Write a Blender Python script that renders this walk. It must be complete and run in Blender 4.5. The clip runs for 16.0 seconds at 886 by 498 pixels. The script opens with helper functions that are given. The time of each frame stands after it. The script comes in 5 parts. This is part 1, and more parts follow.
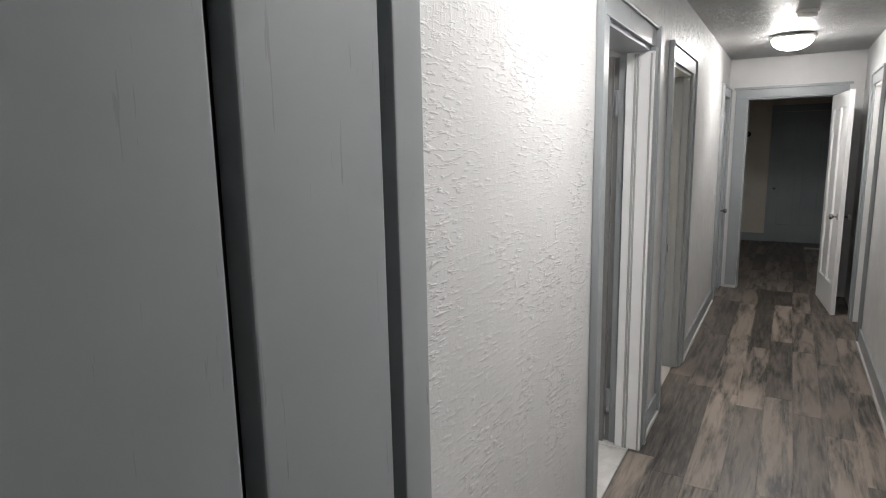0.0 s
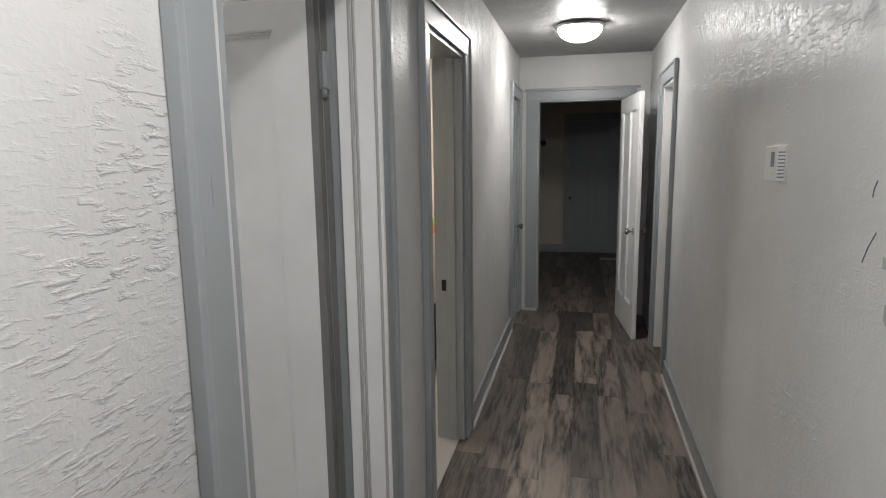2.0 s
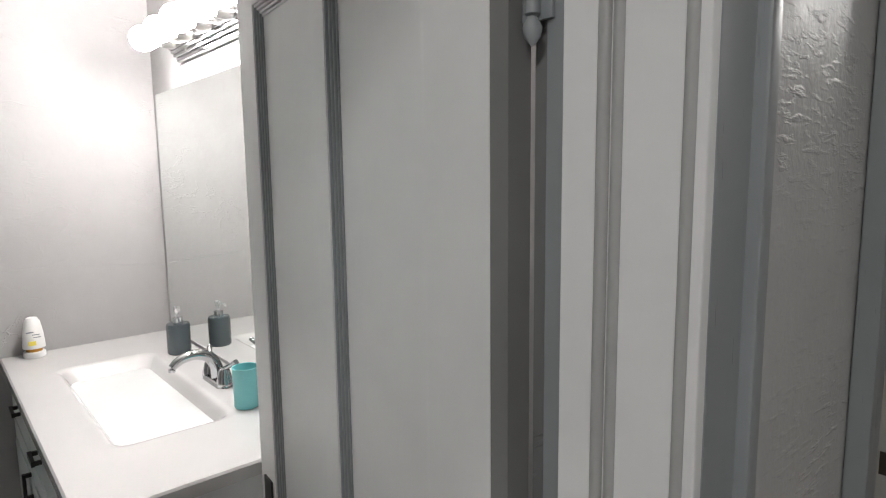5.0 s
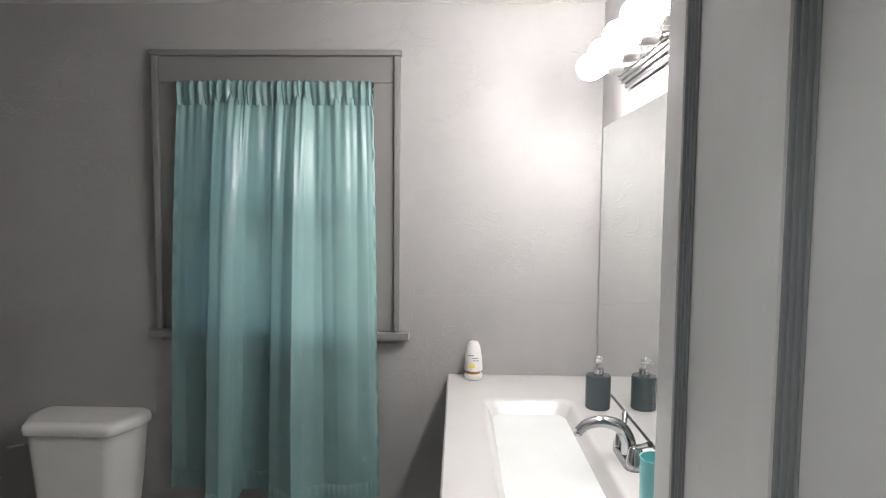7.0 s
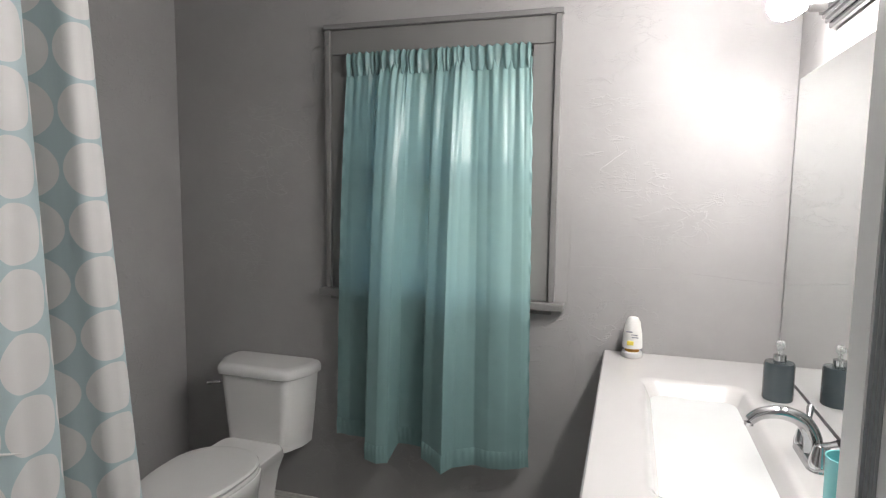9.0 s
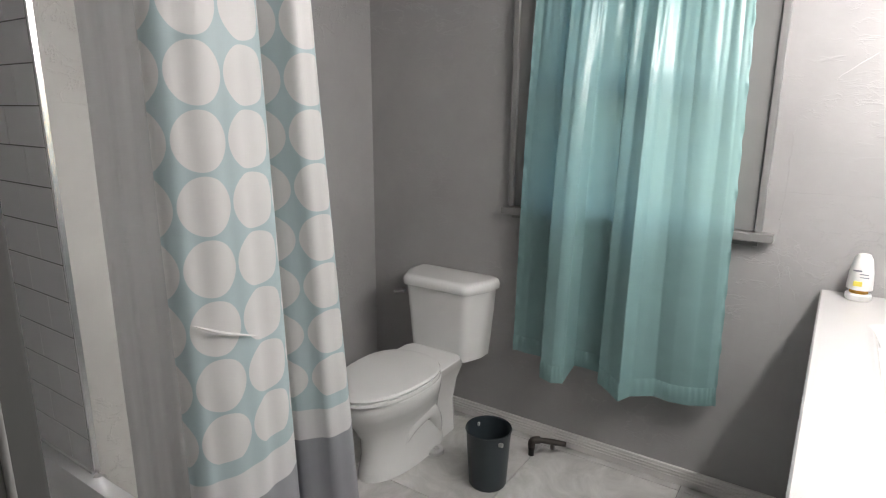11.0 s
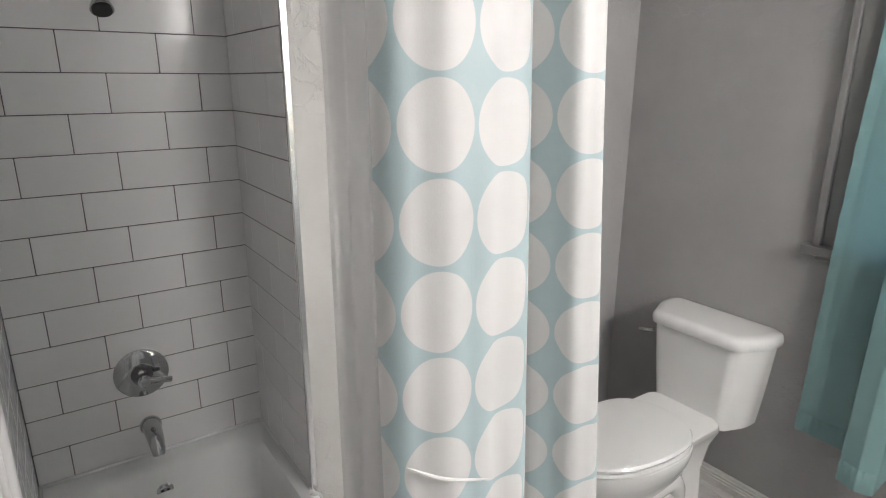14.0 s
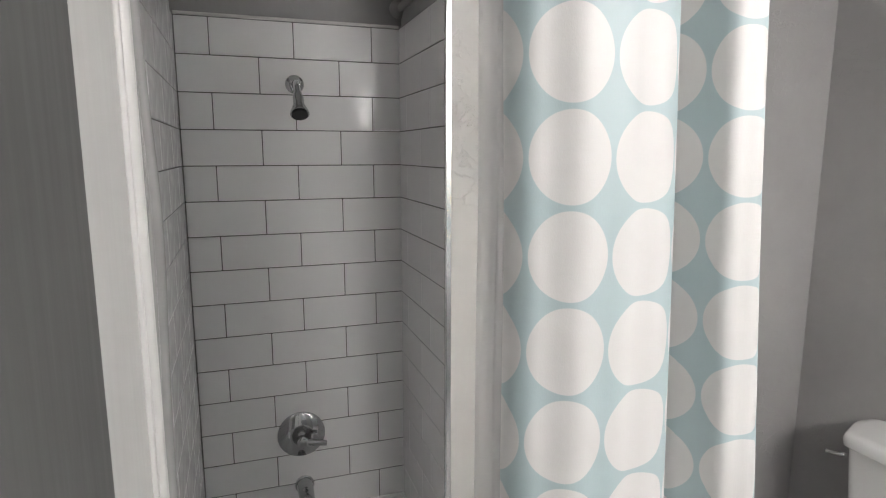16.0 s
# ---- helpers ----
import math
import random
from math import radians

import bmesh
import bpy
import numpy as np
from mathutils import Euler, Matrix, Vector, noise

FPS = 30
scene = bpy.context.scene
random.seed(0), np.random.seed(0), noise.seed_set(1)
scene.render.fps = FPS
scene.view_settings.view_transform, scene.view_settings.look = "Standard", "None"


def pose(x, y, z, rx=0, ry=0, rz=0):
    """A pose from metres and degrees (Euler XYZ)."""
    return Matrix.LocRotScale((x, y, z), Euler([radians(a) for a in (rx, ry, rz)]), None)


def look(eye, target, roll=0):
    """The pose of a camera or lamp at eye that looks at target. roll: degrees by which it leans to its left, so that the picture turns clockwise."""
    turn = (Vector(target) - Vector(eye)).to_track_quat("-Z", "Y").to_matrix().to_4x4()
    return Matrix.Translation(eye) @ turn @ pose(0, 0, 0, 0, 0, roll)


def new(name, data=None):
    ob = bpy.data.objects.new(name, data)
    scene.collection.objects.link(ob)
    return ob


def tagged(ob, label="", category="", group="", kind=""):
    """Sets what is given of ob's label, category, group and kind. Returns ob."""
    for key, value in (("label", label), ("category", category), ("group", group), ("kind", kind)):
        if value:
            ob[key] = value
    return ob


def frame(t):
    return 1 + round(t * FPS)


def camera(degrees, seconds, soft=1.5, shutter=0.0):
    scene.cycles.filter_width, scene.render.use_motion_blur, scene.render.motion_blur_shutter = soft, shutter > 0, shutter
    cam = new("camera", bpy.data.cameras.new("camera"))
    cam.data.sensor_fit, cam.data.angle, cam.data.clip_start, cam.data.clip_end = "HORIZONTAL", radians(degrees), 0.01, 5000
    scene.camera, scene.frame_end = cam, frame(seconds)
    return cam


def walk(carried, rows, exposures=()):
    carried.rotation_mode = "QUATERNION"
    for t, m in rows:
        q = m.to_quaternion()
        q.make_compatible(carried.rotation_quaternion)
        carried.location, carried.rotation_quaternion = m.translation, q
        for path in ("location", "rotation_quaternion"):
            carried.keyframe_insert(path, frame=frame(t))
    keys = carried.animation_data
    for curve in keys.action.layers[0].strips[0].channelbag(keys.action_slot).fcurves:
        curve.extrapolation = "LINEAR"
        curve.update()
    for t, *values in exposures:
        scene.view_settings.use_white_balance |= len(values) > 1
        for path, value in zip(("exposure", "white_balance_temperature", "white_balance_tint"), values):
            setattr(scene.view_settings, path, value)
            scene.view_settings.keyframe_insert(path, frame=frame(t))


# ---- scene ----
cam = camera(73.5, 16.0, 1.15)
PATH = [
    (0, (0.13, 0.165, 1.583), (-0.862, 1.868, 1.246), -1.1),
    (0.5, (0.156, 0.467, 1.576), (-0.648, 2.269, 1.252), -1.1),
    (1, (0.12, 0.813, 1.557), (-0.523, 2.68, 1.238), -1.0),
    (1.5, (0.106, 1.155, 1.544), (-0.401, 3.064, 1.228), -0.9),
    (2, (0.117, 1.501, 1.539), (-0.334, 3.424, 1.226), -0.8),
    (2.5, (0.085, 1.807, 1.53), (-0.352, 3.734, 1.221), -0.7),
    (3, (0.051, 2.093, 1.537), (-0.387, 4.021, 1.235), -0.6),
    (3.5, (0.023, 2.344, 1.543), (-0.542, 4.24, 1.25), -0.8),
    (4, (-0.039, 2.491, 1.544), (-0.919, 4.264, 1.262), -0.7),
    (4.5, (-0.168, 2.628, 1.577), (-1.372, 4.202, 1.303), -0.7),
    (5, (-0.251, 2.729, 1.595), (-1.742, 4.038, 1.342), -0.7),
    (5.2, (-0.274, 2.771, 1.602), (-1.877, 3.942, 1.365), -0.5),
    (7.3, (-0.582, 2.950, 1.609), (-2.572, 2.797, 1.483), 0.5),
    (7.5, (-0.588, 2.960, 1.594), (-2.575, 2.762, 1.474), 0.5),
    (8, (-0.592, 2.975, 1.568), (-2.562, 2.665, 1.449), 0.55),
    (10.5, (-0.637, 2.961, 1.543), (-2.322, 1.97, 1.122), 0.3),
    (11, (-0.624, 2.904, 1.529), (-2.242, 1.824, 1.063), 0.3),
    (11.5, (-0.621, 2.839, 1.536), (-2.165, 1.672, 1.032), 0.4),
    (12, (-0.652, 2.774, 1.549), (-2.121, 1.522, 1.026), 0.2),
    (12.5, (-0.694, 2.693, 1.573), (-2.093, 1.369, 1.035), 0.3),
    (13, (-0.744, 2.649, 1.583), (-2.075, 1.259, 1.039), 0.3),
    (13.5, (-0.801, 2.6, 1.612), (-2.035, 1.125, 1.063), 0.2),
    (14, (-0.851, 2.571, 1.626), (-1.944, 0.987, 1.08), 0.1),
    (14.5, (-0.88, 2.568, 1.649), (-1.802, 0.874, 1.118), 0.1),
    (15, (-0.88, 2.592, 1.689), (-1.666, 0.812, 1.224), 0.1),
    (15.5, (-0.873, 2.596, 1.696), (-1.568, 0.758, 1.322), 0.1),
    (16, (-0.88, 2.592, 1.692), (-1.515, 0.723, 1.371), -0.0),
]
EXPOSURES = [(0, 1.9), (0.7, 1.65), (1.4, 1.45), (3.0, 1.66), (3.9, 1.88), (4.4, 1.58), (5.0, 1.14), (6.6, 1.0), (7.4, 0.96), (8.2, 1.0), (10.5, 1.42), (12.5, 1.84), (14.5, 1.98), (16, 1.94)]
walk(cam, [(t, look(eye, target, roll)) for t, eye, target, roll in PATH], EXPOSURES)


# ---- world and exposure ----
world = bpy.data.worlds.new("world")
scene.world = world
world.use_nodes = True
wn = world.node_tree
sky = wn.nodes.new("ShaderNodeTexSky")
sky.sky_type = "NISHITA"
sky.sun_disc = False
sky.sun_elevation, sky.sun_rotation = radians(25), radians(200)
wn.links.new(sky.outputs[0], wn.nodes["Background"].inputs[0])
wn.nodes["Background"].inputs[1].default_value = 0.34

HALL_LAMP, BATH_BULB, ROOM_LAMP, NEAR_LAMP = 28.0, 57.0, 46.0, 29.0

# ---- plan (metres) ----
XL, XR, CEIL = -0.475, 0.705, 2.43       # hall faces and ceiling
WIN_X, MIR_Y, BACK_Y = -3.0, 3.515, 0.88  # bathroom faces
TUB_Y, TUB_L, TUB_R = 0.42, -0.70, -1.46
D1A, D1B = 2.417, 3.20                    # bathroom door
D2A, D2B = 3.78, 4.50                     # bedroom door
END_Y = 7.30
TY = 1.415                                # middle of the toilet

# ---- materials ----


class Mat:
    """Small wrapper to write node materials shortly."""

    def __init__(self, name, col=(0.5, 0.5, 0.5), rough=0.5, metal=0.0, **kw):
        self.m = bpy.data.materials.new(name)
        self.m.use_nodes = True
        self.t = self.m.node_tree
        self.b = self.t.nodes["Principled BSDF"]
        self.set("Base Color", (*col, 1))
        self.set("Roughness", rough)
        self.set("Metallic", metal)
        for k, v in kw.items():
            self.set(k.replace("_", " "), v)

    def set(self, k, v):
        self.b.inputs[k].default_value = v

    def node(self, kind, **ins):
        n = self.t.nodes.new(kind)
        for k, v in ins.items():
            self.put(n.inputs[int(k[1:]) if k[0] == "i" and k[1:].isdigit() else k.replace("_", " ")], v)
        return n

    def put(self, socket, v):
        if hasattr(v, "is_output"):
            self.t.links.new(v, socket)
        else:
            socket.default_value = v

    def coord(self, scale=(1, 1, 1), which="Object"):
        c = self.t.nodes.new("ShaderNodeTexCoord")
        return self.node("ShaderNodeMapping", i0=c.outputs[which], Scale=scale).outputs[0]

    def noise(self, scale, detail=4, rough=0.55, stretch=(1, 1, 1), dist=0.0):
        return self.node("ShaderNodeTexNoise", Vector=self.coord(stretch), Scale=scale, Detail=detail, Roughness=rough, Distortion=dist).outputs[0]

    def math(self, op, a, b=0.0, c=0.0):
        n = self.node("ShaderNodeMath", i0=a, i1=b, i2=c)
        n.operation = op
        return n.outputs[0]

    def span(self, v, a, b, lo=0.0, hi=1.0):
        return self.node("ShaderNodeMapRange", i0=v, i1=a, i2=b, i3=lo, i4=hi).outputs[0]

    def mix(self, f, a, b):
        n = self.t.nodes.new("ShaderNodeMix")
        n.data_type = "RGBA"
        for i, v in ((0, f), (6, a), (7, b)):
            if isinstance(v, tuple):
                v = (*v, 1)
            self.put(n.inputs[i], v)
        return n.outputs[2]

    def link(self, k, v):
        self.t.links.new(v, self.b.inputs[k])
        return self

    def bump(self, h, strength=0.4, dist=0.01):
        n = self.node("ShaderNodeBump", Strength=strength, Distance=dist, Height=h)
        self.t.links.new(n.outputs[0], self.b.inputs["Normal"])
        return self


def textured_wall(name, col, rough, depth=0.006, low=1.0, top=1.5):
    """Hand-trowelled plaster: patches of short raised strokes on a softly uneven coat."""
    m = Mat(name, col, rough)
    patch = m.span(m.noise(3.8, 4), 0.45, 0.63, 0.14, 1.0)
    strokes = m.span(m.noise(46, 4, 0.58, (1, 0.5, 2.0), 0.3), 0.52, 0.70)
    drips = m.span(m.noise(58, 4, 0.62, (1, 1.2, 0.4), 0.5), 0.50, 0.66)
    high = m.span(m.node("ShaderNodeSeparateXYZ", i0=m.coord()).outputs[2], 1.76, 2.12)
    stroke = m.math("ADD", m.math("MULTIPLY", strokes, m.math("SUBTRACT", 1.0, high)), m.math("MULTIPLY", drips, high))
    big = m.noise(5, 5, 0.6)
    fine = m.noise(160, 3)
    h = m.math("ADD", m.math("MULTIPLY", stroke, m.math("MAXIMUM", m.math("MULTIPLY", patch, low), m.math("MULTIPLY", high, top))), m.math("ADD", m.math("MULTIPLY", big, 0.35), m.math("ADD", m.math("MULTIPLY", fine, 0.10), m.math("MULTIPLY", m.noise(55, 4), 0.16))))
    m.bump(h, 0.8, depth)
    m.link("Base Color", m.mix(m.span(m.noise(1.3, 5), 0.3, 0.7), tuple(c * 0.90 for c in col), tuple(min(1, c * 1.06) for c in col)))
    m.link("Roughness", m.span(m.noise(9, 3), 0.3, 0.7, rough - 0.08, rough + 0.1))
    return m.m


def paint(name, col, rough=0.35, wear=0.06):
    """Brushed enamel paint on wood with faint vertical brush marks and scuffs."""
    m = Mat(name, col, rough)
    brush = m.noise(18, 4, 0.6, (6, 6, 0.35))
    blot = m.noise(3, 5)
    m.bump(m.math("ADD", brush, m.math("MULTIPLY", m.noise(60, 3), 0.4)), 0.03, 0.0012)
    m.link("Base Color", m.mix(m.span(blot, 0.3, 0.7), tuple(c * (1 - wear) for c in col), tuple(min(1, c * (1 + wear)) for c in col)))
    m.link("Roughness", m.span(brush, 0.3, 0.7, rough - 0.03, rough + 0.05))
    return m.m


def plaster(name, col, rough=0.5, cracks=0.5):
    """Old painted plaster: broad unevenness, flaking ridges in patches."""
    m = Mat(name, col, rough)
    ridge = m.math("ABSOLUTE", m.math("SUBTRACT", m.noise(7, 6, 0.6, (1, 1, 1.6), 0.5), 0.5))
    line = m.span(ridge, 0.0, 0.02, 1.0, 0.0)
    patch = m.span(m.noise(1.8, 3), 0.50, 0.62)
    h = m.math("ADD", m.math("MULTIPLY", m.math("MULTIPLY", line, patch), cracks), m.math("ADD", m.noise(4, 4), m.math("MULTIPLY", m.noise(45, 4), 0.12)))
    strokes = m.span(m.noise(24, 5, 0.6, (1, 0.35, 1.3), 0.4), 0.56, 0.72)
    h = m.math("ADD", h, m.math("MULTIPLY", m.math("MULTIPLY", strokes, m.span(m.noise(2.6, 3), 0.48, 0.62)), 0.35))
    m.bump(h, 0.5, 0.006)
    m.link("Base Color", m.mix(m.span(m.noise(1.1, 6, 0.65), 0.3, 0.7), tuple(c * 0.88 for c in col), tuple(c * 1.08 for c in col)))
    m.link("Roughness", m.span(m.noise(6, 3), 0.3, 0.7, rough - 0.06, rough + 0.1))
    return m.m


def plank_wood():
    m = Mat("vinyl_plank", rough=0.42)
    info = m.t.nodes.new("ShaderNodeObjectInfo")
    rnd = info.outputs["Random"]
    shift = m.node("ShaderNodeCombineXYZ", X=m.math("MULTIPLY", rnd, 37.0), Y=m.math("MULTIPLY", rnd, 91.0))
    c = m.t.nodes.new("ShaderNodeTexCoord")
    v = m.node("ShaderNodeVectorMath", i0=c.outputs["Object"], i1=shift.outputs[0]).outputs[0]
    mp = m.node("ShaderNodeMapping", i0=v, Scale=(1.0, 0.09, 1.0)).outputs[0]
    grain = m.node("ShaderNodeTexNoise", Vector=mp, Scale=60, Detail=8, Roughness=0.66, Distortion=0.4).outputs[0]
    mp2 = m.node("ShaderNodeMapping", i0=v, Scale=(1.0, 0.13, 1.0)).outputs[0]
    cloud = m.node("ShaderNodeTexNoise", Vector=mp2, Scale=13, Detail=5, Roughness=0.6, Distortion=0.5).outputs[0]
    base = m.mix(m.span(rnd, 0.0, 1.0), (0.040, 0.033, 0.029), (0.27, 0.222, 0.186))
    dark = m.mix(m.span(cloud, 0.40, 0.58), (0.015, 0.0135, 0.0125), base)
    col = m.mix(m.span(grain, 0.42, 0.68, 0.0, 0.75), dark, m.mix(0.5, base, (0.31, 0.262, 0.225)))
    m.link("Base Color", col)
    m.bump(grain, 0.2, 0.0015)
    m.link("Roughness", m.span(grain, 0.3, 0.7, 0.36, 0.52))
    return m.m


def ceramic(name, col, rough=0.08):
    m = Mat(name, col, rough, Coat_Weight=0.3)
    m.link("Base Color", m.mix(m.span(m.noise(3, 4), 0.3, 0.7), tuple(c * 0.96 for c in col), col))
    m.bump(m.noise(6, 2), 0.04, 0.003)
    return m.m


def tile_mat():
    m = Mat("glazed_tile", (0.74, 0.73, 0.72), 0.10)
    info = m.t.nodes.new("ShaderNodeObjectInfo")
    m.link("Base Color", m.mix(info.outputs["Random"], (0.82, 0.81, 0.81), (0.87, 0.86, 0.86)))
    m.bump(m.noise(14, 3), 0.10, 0.002)
    m.link("Roughness", m.span(m.noise(20, 3), 0.3, 0.7, 0.10, 0.22))
    return m.m


def cloth(name, col, rough=0.6, trans=0.3, sheen=0.2, see=0.0, weave=900):
    """Thin fabric that lets some light through."""
    m = Mat(name, col, rough)
    m.set("Sheen Weight", sheen)
    w = m.noise(weave, 2, 0.5, (1, 1, 0.4))
    m.bump(m.math("ADD", m.math("MULTIPLY", w, 0.15), m.noise(14, 5, 0.6, (1, 1, 0.5))), 0.25, 0.006)
    tr = m.node("ShaderNodeBsdfTranslucent", Color=(*col, 1))
    mx = m.node("ShaderNodeMixShader", i0=trans, i1=m.b.outputs[0], i2=tr.outputs[0])
    out = m.t.nodes["Material Output"]
    last = mx.outputs[0]
    if see:
        tp = m.node("ShaderNodeBsdfTransparent")
        last = m.node("ShaderNodeMixShader", i0=see, i1=last, i2=tp.outputs[0]).outputs[0]
    m.t.links.new(last, out.inputs[0])
    m.translucent = tr
    return m


def dotted_cloth():
    """Printed curtain: white discs on pale aqua, then a white band and a grey foot."""
    m = cloth("dotted_curtain", (0.6, 0.7, 0.7), 0.45, 0.36, 0.1)
    uv = m.node("ShaderNodeSeparateXYZ", i0=m.coord(which="UV"))
    u, v = uv.outputs[0], uv.outputs[1]
    du = m.math("SUBTRACT", m.math("FRACT", m.math("DIVIDE", m.math("ADD", u, 0.067), 0.100)), 0.5)
    dv = m.math("SUBTRACT", m.math("FRACT", m.math("DIVIDE", m.math("SUBTRACT", v, 1.312), 0.107)), 0.5)
    r = m.math("SQRT", m.math("ADD", m.math("MULTIPLY", du, du), m.math("MULTIPLY", dv, dv)))
    disc = m.math("MULTIPLY", m.span(r, 0.466, 0.476, 1.0, 0.0), m.span(v, 0.892, 0.893))
    field = m.mix(disc, (0.455, 0.56, 0.58), (0.72, 0.705, 0.695))
    low = m.mix(m.span(v, 0.783, 0.785), (0.33, 0.335, 0.36), (0.72, 0.71, 0.71))
    col = m.mix(m.span(v, 0.858, 0.860), low, field)
    m.link("Base Color", col)
    m.t.links.new(col, m.translucent.inputs[0])
    return m.m


def glow(name, col, strength):
    m = Mat(name, col, 0.3)
    m.set("Emission Color", (*col, 1))
    m.set("Emission Strength", strength)
    return m.m


HALL = textured_wall("hall_plaster", (0.56, 0.555, 0.55), 0.38, 0.0048)
# right wall: same paint as HALL, lightened in place of missing light
HALLR = textured_wall("hall_plaster_smoother_lit", (0.62, 0.62, 0.622), 0.36, 0.006, 0.15, 2.4)
HALLE = textured_wall("hall_end_plaster", (0.56, 0.555, 0.55), 0.4, 0.005, 0.15, 0.15)
# bathroom ceiling tone raised above HCEIL to throw more light into the room
BCEIL = textured_wall("bath_ceiling_plaster", (0.74, 0.735, 0.73), 0.42, 0.01)
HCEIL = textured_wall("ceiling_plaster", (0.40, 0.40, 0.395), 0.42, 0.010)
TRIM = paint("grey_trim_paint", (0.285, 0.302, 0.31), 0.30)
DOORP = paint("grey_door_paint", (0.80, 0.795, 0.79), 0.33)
# trim paint darkened to put the near jamb's shade into its colour
SHADEJ = paint("shaded_jamb_paint", (0.062, 0.062, 0.060), 0.6)
# middle tone: paints light on the end casing, shade lines on the stop beads
JAMBP = paint("pale_jamb_tone", (0.40, 0.397, 0.388), 0.4)
BLUED = paint("slate_door_paint", (0.34, 0.385, 0.41), 0.38)
BATH = plaster("grey_bath_plaster", (0.345, 0.337, 0.334), 0.52)
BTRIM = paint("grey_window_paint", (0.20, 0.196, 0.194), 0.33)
POST = plaster("bare_plaster", (0.56, 0.545, 0.52), 0.6, 1.2)
BEIGE = plaster("beige_plaster", (0.70, 0.64, 0.56), 0.6, 0.2)
PLANK = plank_wood()
SUB = Mat("dark_underlay", (0.02, 0.018, 0.016), 0.8).m
TILE = tile_mat()
GROUT = Mat("grey_grout", (0.085, 0.082, 0.08), 0.85).m
CERAM = ceramic("white_porcelain", (0.73, 0.725, 0.715))
ENAMEL = ceramic("white_enamel", (0.84, 0.84, 0.835), 0.18)
MARBLE = ceramic("white_cultured_marble", (0.53, 0.522, 0.514), 0.14)
CHROME = Mat("chrome", (0.48, 0.485, 0.49), 0.07, 1.0).m
STEEL = Mat("brushed_nickel", (0.42, 0.41, 0.40), 0.28, 1.0).m
DARKM = Mat("dark_bronze", (0.035, 0.032, 0.03), 0.4, 0.7).m
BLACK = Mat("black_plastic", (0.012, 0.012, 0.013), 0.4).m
WHITEP = Mat("white_plastic", (0.72, 0.71, 0.69), 0.35).m
SLATEP = Mat("slate_plastic", (0.028, 0.038, 0.045), 0.38).m
SLATEC = ceramic("slate_ceramic", (0.055, 0.072, 0.08), 0.15)
AQUAP = Mat("aqua_plastic", (0.20, 0.56, 0.58), 0.25).m
PANELM = paint("grey_metal_paint", (0.36, 0.38, 0.385), 0.4)
MIRROR = Mat("silvered_mirror", (0.86, 0.88, 0.87), 0.015, 1.0).m
GLASS = Mat("window_glass", (1, 1, 1), 0.0, 0.0, Transmission_Weight=1.0, IOR=1.45).m
AQUA = cloth("aqua_satin", (0.222, 0.362, 0.358), 0.25, 0.20, 0.04, 0.0, 500).m
LINER = cloth("white_vinyl_liner", (0.93, 0.925, 0.92), 0.28, 0.5, 0.0, 0.5).m
DOTS = dotted_cloth()
FILM = cloth("clear_plastic_film", (0.80, 0.80, 0.79), 0.16, 0.35, 0.0, 0.66).m
BULB = glow("lit_bulb", (1.0, 0.957, 0.94), BATH_BULB)
DOME = glow("lit_frosted_glass", (1.0, 0.975, 0.95), HALL_LAMP)
RDOME = glow("lit_bedroom_glass", (1.0, 0.955, 0.89), ROOM_LAMP)
EDOME = glow("lit_entry_glass", (1.0, 0.985, 0.97), NEAR_LAMP)
CARPET = Mat("grey_carpet", (0.42, 0.40, 0.385), 0.95)
CARPET.bump(CARPET.noise(240, 4), 0.9, 0.01)
CARPET = CARPET.m
WOODD = Mat("dark_brown_wood", (0.055, 0.026, 0.018), 0.45)
WOODD.link("Base Color", WOODD.mix(WOODD.span(WOODD.noise(20, 6, 0.6, (5, 5, 0.4)), 0.35, 0.7), (0.035, 0.016, 0.011), (0.085, 0.042, 0.028)))
WOODD = WOODD.m
BEDW = Mat("white_bedding", (0.72, 0.71, 0.70), 0.85).m
NEONY = Mat("neon_yellow_fabric", (0.55, 0.80, 0.05), 0.7).m
NEONO = Mat("neon_orange_fabric", (0.95, 0.22, 0.05), 0.7).m
RAWW = plaster("rough_grey_wood", (0.20, 0.20, 0.20), 0.6, 1.5)
BRASS = Mat("old_pipe_metal", (0.06, 0.052, 0.045), 0.5, 0.35).m
AMBER = Mat("amber_gel", (0.45, 0.22, 0.03), 0.2).m
YELL = Mat("lemon_print", (0.75, 0.62, 0.10), 0.5).m
INK = Mat("grey_ink", (0.18, 0.19, 0.22), 0.5).m
CRYSTAL = Mat("clear_knob_glass", (0.9, 0.92, 0.92), 0.05, 0.0, Transmission_Weight=0.8, IOR=1.5).m
VINYL = Mat("pale_floor_tile", (0.50, 0.49, 0.475), 0.35)
VINYL.link("Base Color", VINYL.mix(VINYL.span(VINYL.noise(5, 7, 0.65, (1, 1, 1), 1.5), 0.35, 0.65), (0.40, 0.395, 0.38), (0.56, 0.55, 0.535)))
VINYL.bump(VINYL.noise(30, 4), 0.06, 0.002)
VINYL = VINYL.m

# ---- mesh helpers ----
BASES = {}


